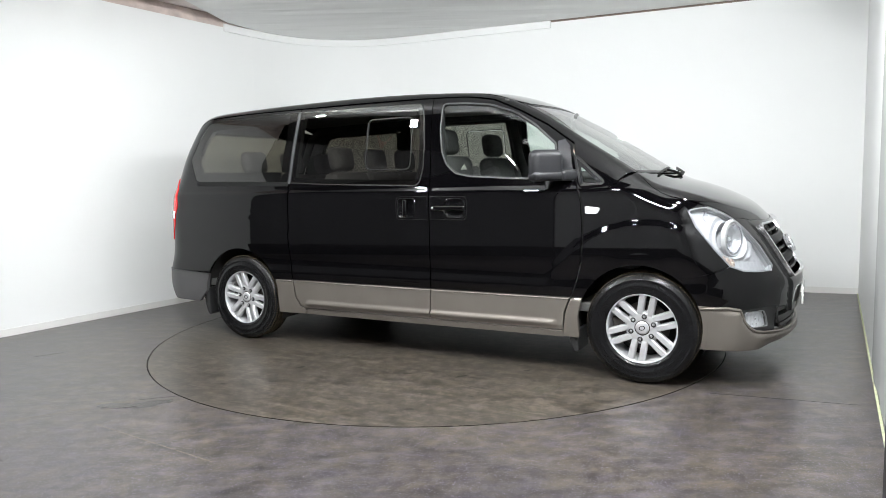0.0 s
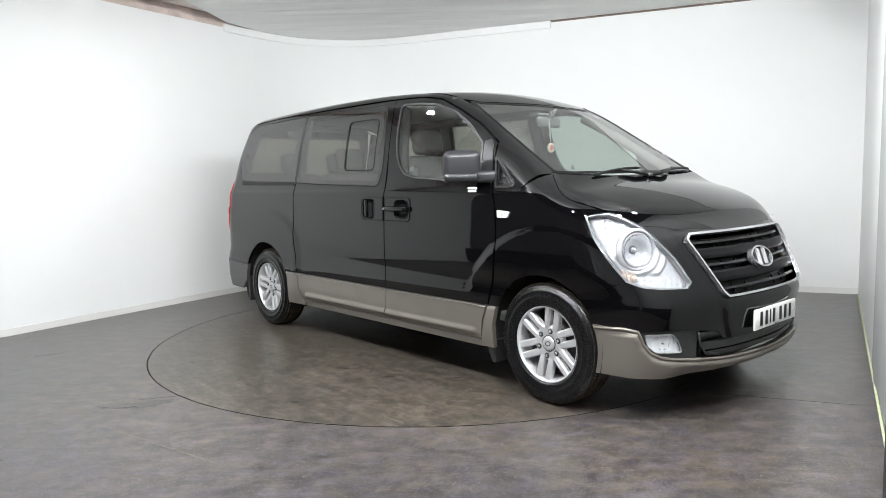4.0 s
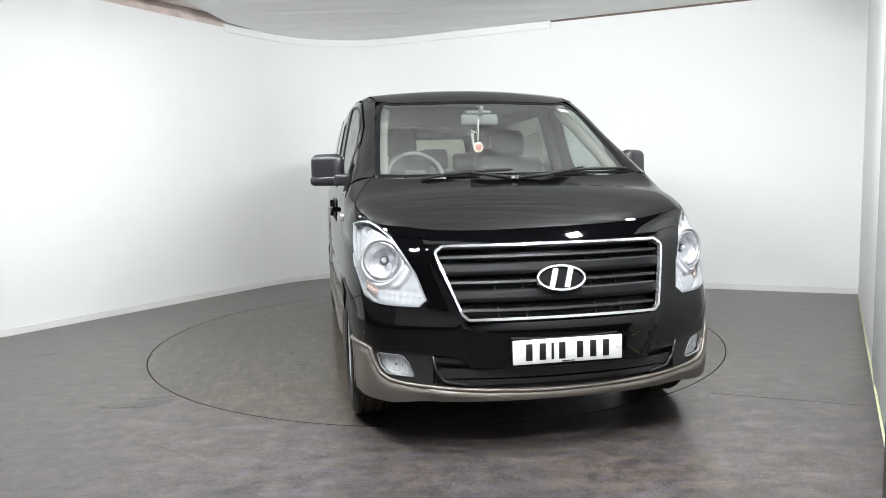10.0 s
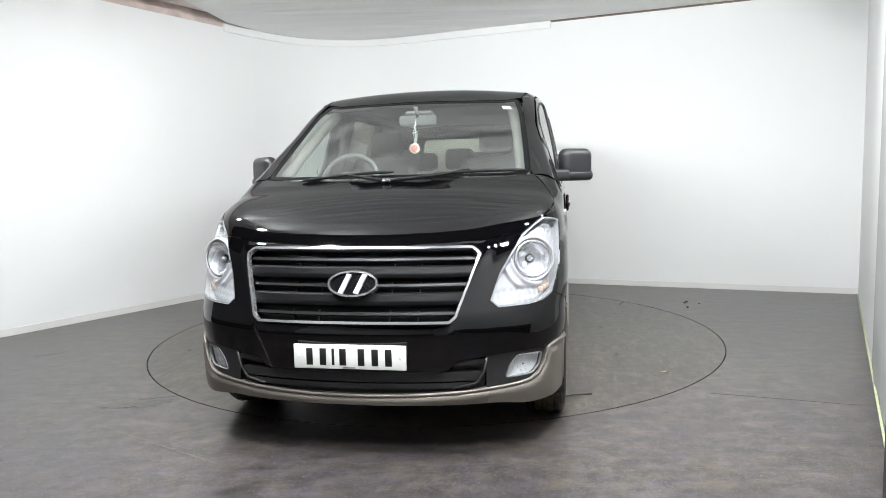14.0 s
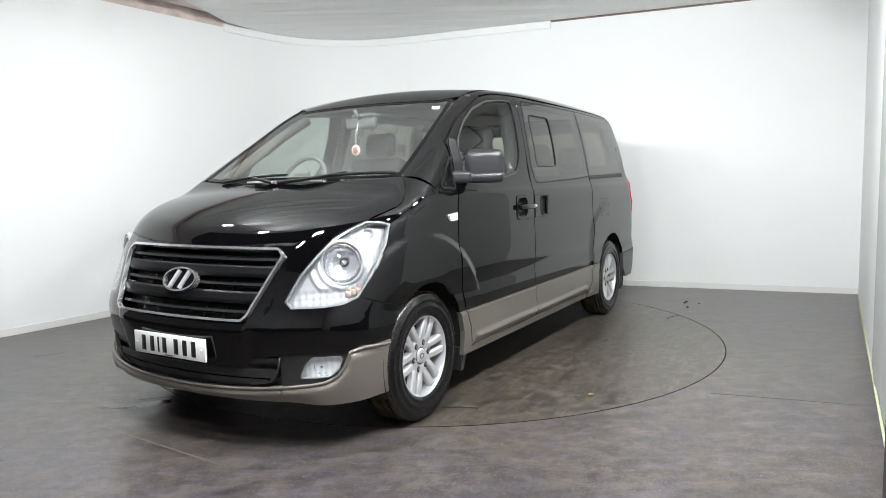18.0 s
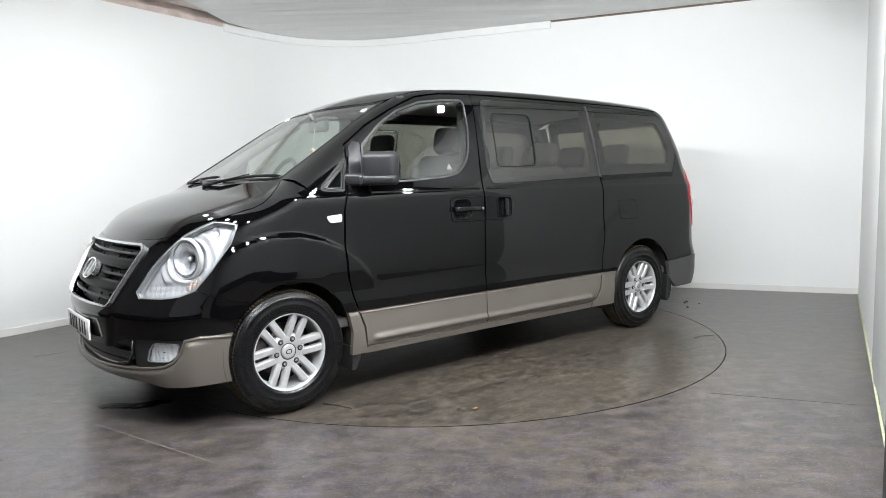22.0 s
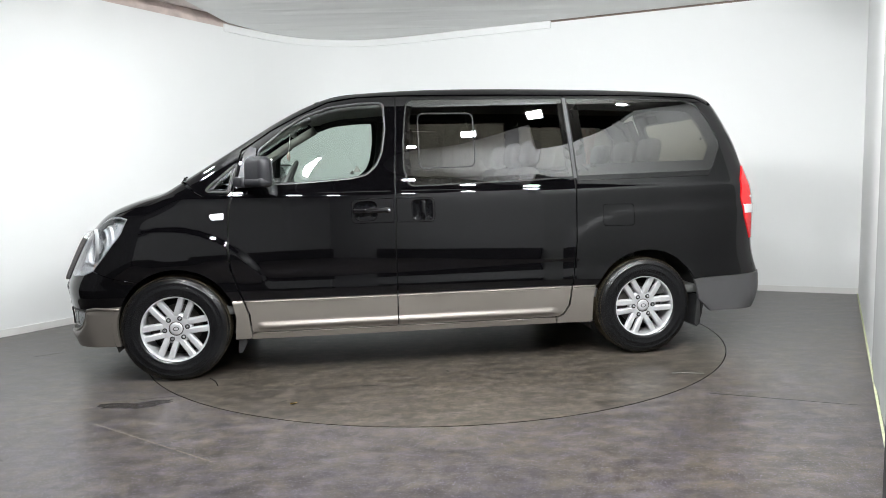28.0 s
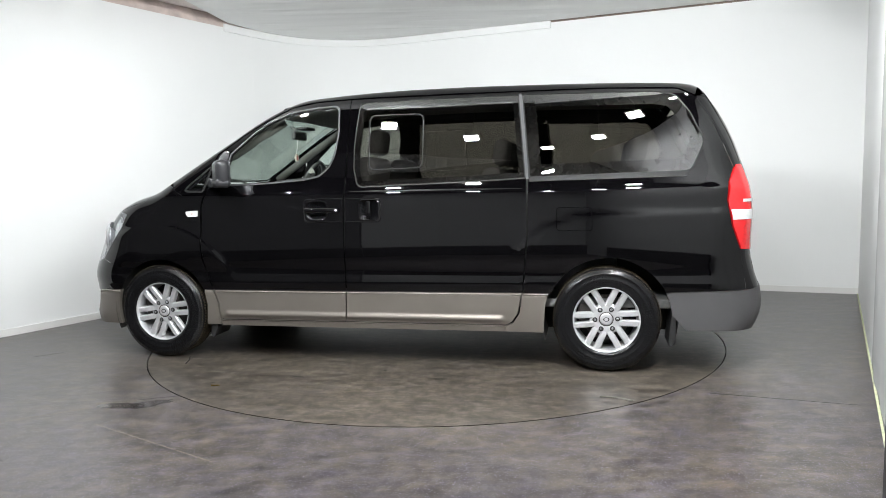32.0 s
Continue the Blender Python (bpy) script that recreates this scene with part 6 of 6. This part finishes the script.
# dark wet smear on the floor beside the turntable
rng = random.Random(3)
smear = Shape()
for k in range(26):
    cx, cy = -1.93 + 0.30 * rng.random(), -1.80 + 0.10 * rng.random()
    q, a = rng.uniform(0.015, 0.05), rng.uniform(0.0, 0.5)
    ring = [(q * 1.9 * (0.8 + 0.4 * rng.random()) * math.cos(2 * math.pi * j / 12), q * 0.5 * (0.8 + 0.4 * rng.random()) * math.sin(2 * math.pi * j / 12), 0.0) for j in range(12)]
    smear.add(ring, [tuple(range(12))], None, False, pose(cx, cy, 0.0003 + 0.00004 * k, 0, 0, math.degrees(a)))
tagged(new("floor_stain", smear.mesh("floor_stain", WETSPOT)), "dark wet smear on the vinyl floor", kind="structure")
# vinyl joints and tape marks
SEAM = stuff("floor_joint", (0.03, 0.027, 0.027), 0.5, 0, 0, 0.3, 20)
PALESEAM = stuff("worn_floor_joint", (0.17, 0.15, 0.12), 0.5, 0, 0, 0.3, 20)
for k, (a, b2, w, m) in enumerate((((1.56, -1.80), (2.29, -2.08), 0.004, SEAM), ((-3.2, -2.45), (-1.79, -1.66), 0.006, PALESEAM), ((-1.86, -2.06), (-1.05, -2.62), 0.005, PALESEAM), ((-3.06, -0.53), (-2.90, -0.41), 0.005, SEAM), ((-1.79, -1.66), (-1.58, -1.60), 0.007, SEAM), ((-2.28, -2.38), (-2.05, -2.55), 0.005, SEAM))):
    A, B = Vector(a), Vector(b2)
    d = (B - A).normalized()
    nrm = Vector((-d.y, d.x)) * w / 2
    pts = [A - nrm, B - nrm, B + nrm, A + nrm]
    slab("floor_joint_%d" % (k + 1), [tuple(q) for q in pts], 0.0002, 0.0008, m, "thin joint line in the vinyl floor")

# ---------------------------------------------------------------- movement
HEADING = curve([(0, -28.5), (3, -43.79), (6, -59.07), (9, -74.67), (12, -90.41), (15, -106.02), (18, -121.38), (21, -136.79), (24, -152.15), (27, -167.3), (30, -182.33), (32, -192.47)])
OFFSET = Vector((0.248, 0.1177, 0.0))


def motions():
    times = [float(t) for t in range(33)]
    turns = [(t, Matrix.Rotation(radians(float(HEADING(np.array([t]))[0])), 4, "Z")) for t in times]
    walk(van, [(t, m @ Matrix.Translation(OFFSET)) for t, m in turns])
    walk(turntable, turns)
    walk(leaf, [(t, m @ pose(1.07, 1.69, 0, 0, 0, 50)) for t, m in turns])
    walk(scrap, [(t, m @ pose(-1.39, 1.60, 0, 0, 0, 170)) for t, m in turns])
    walk(twig, [(t, m @ pose(1.61, 1.12, 0, 0, 0, 115)) for t, m in turns])


motions()
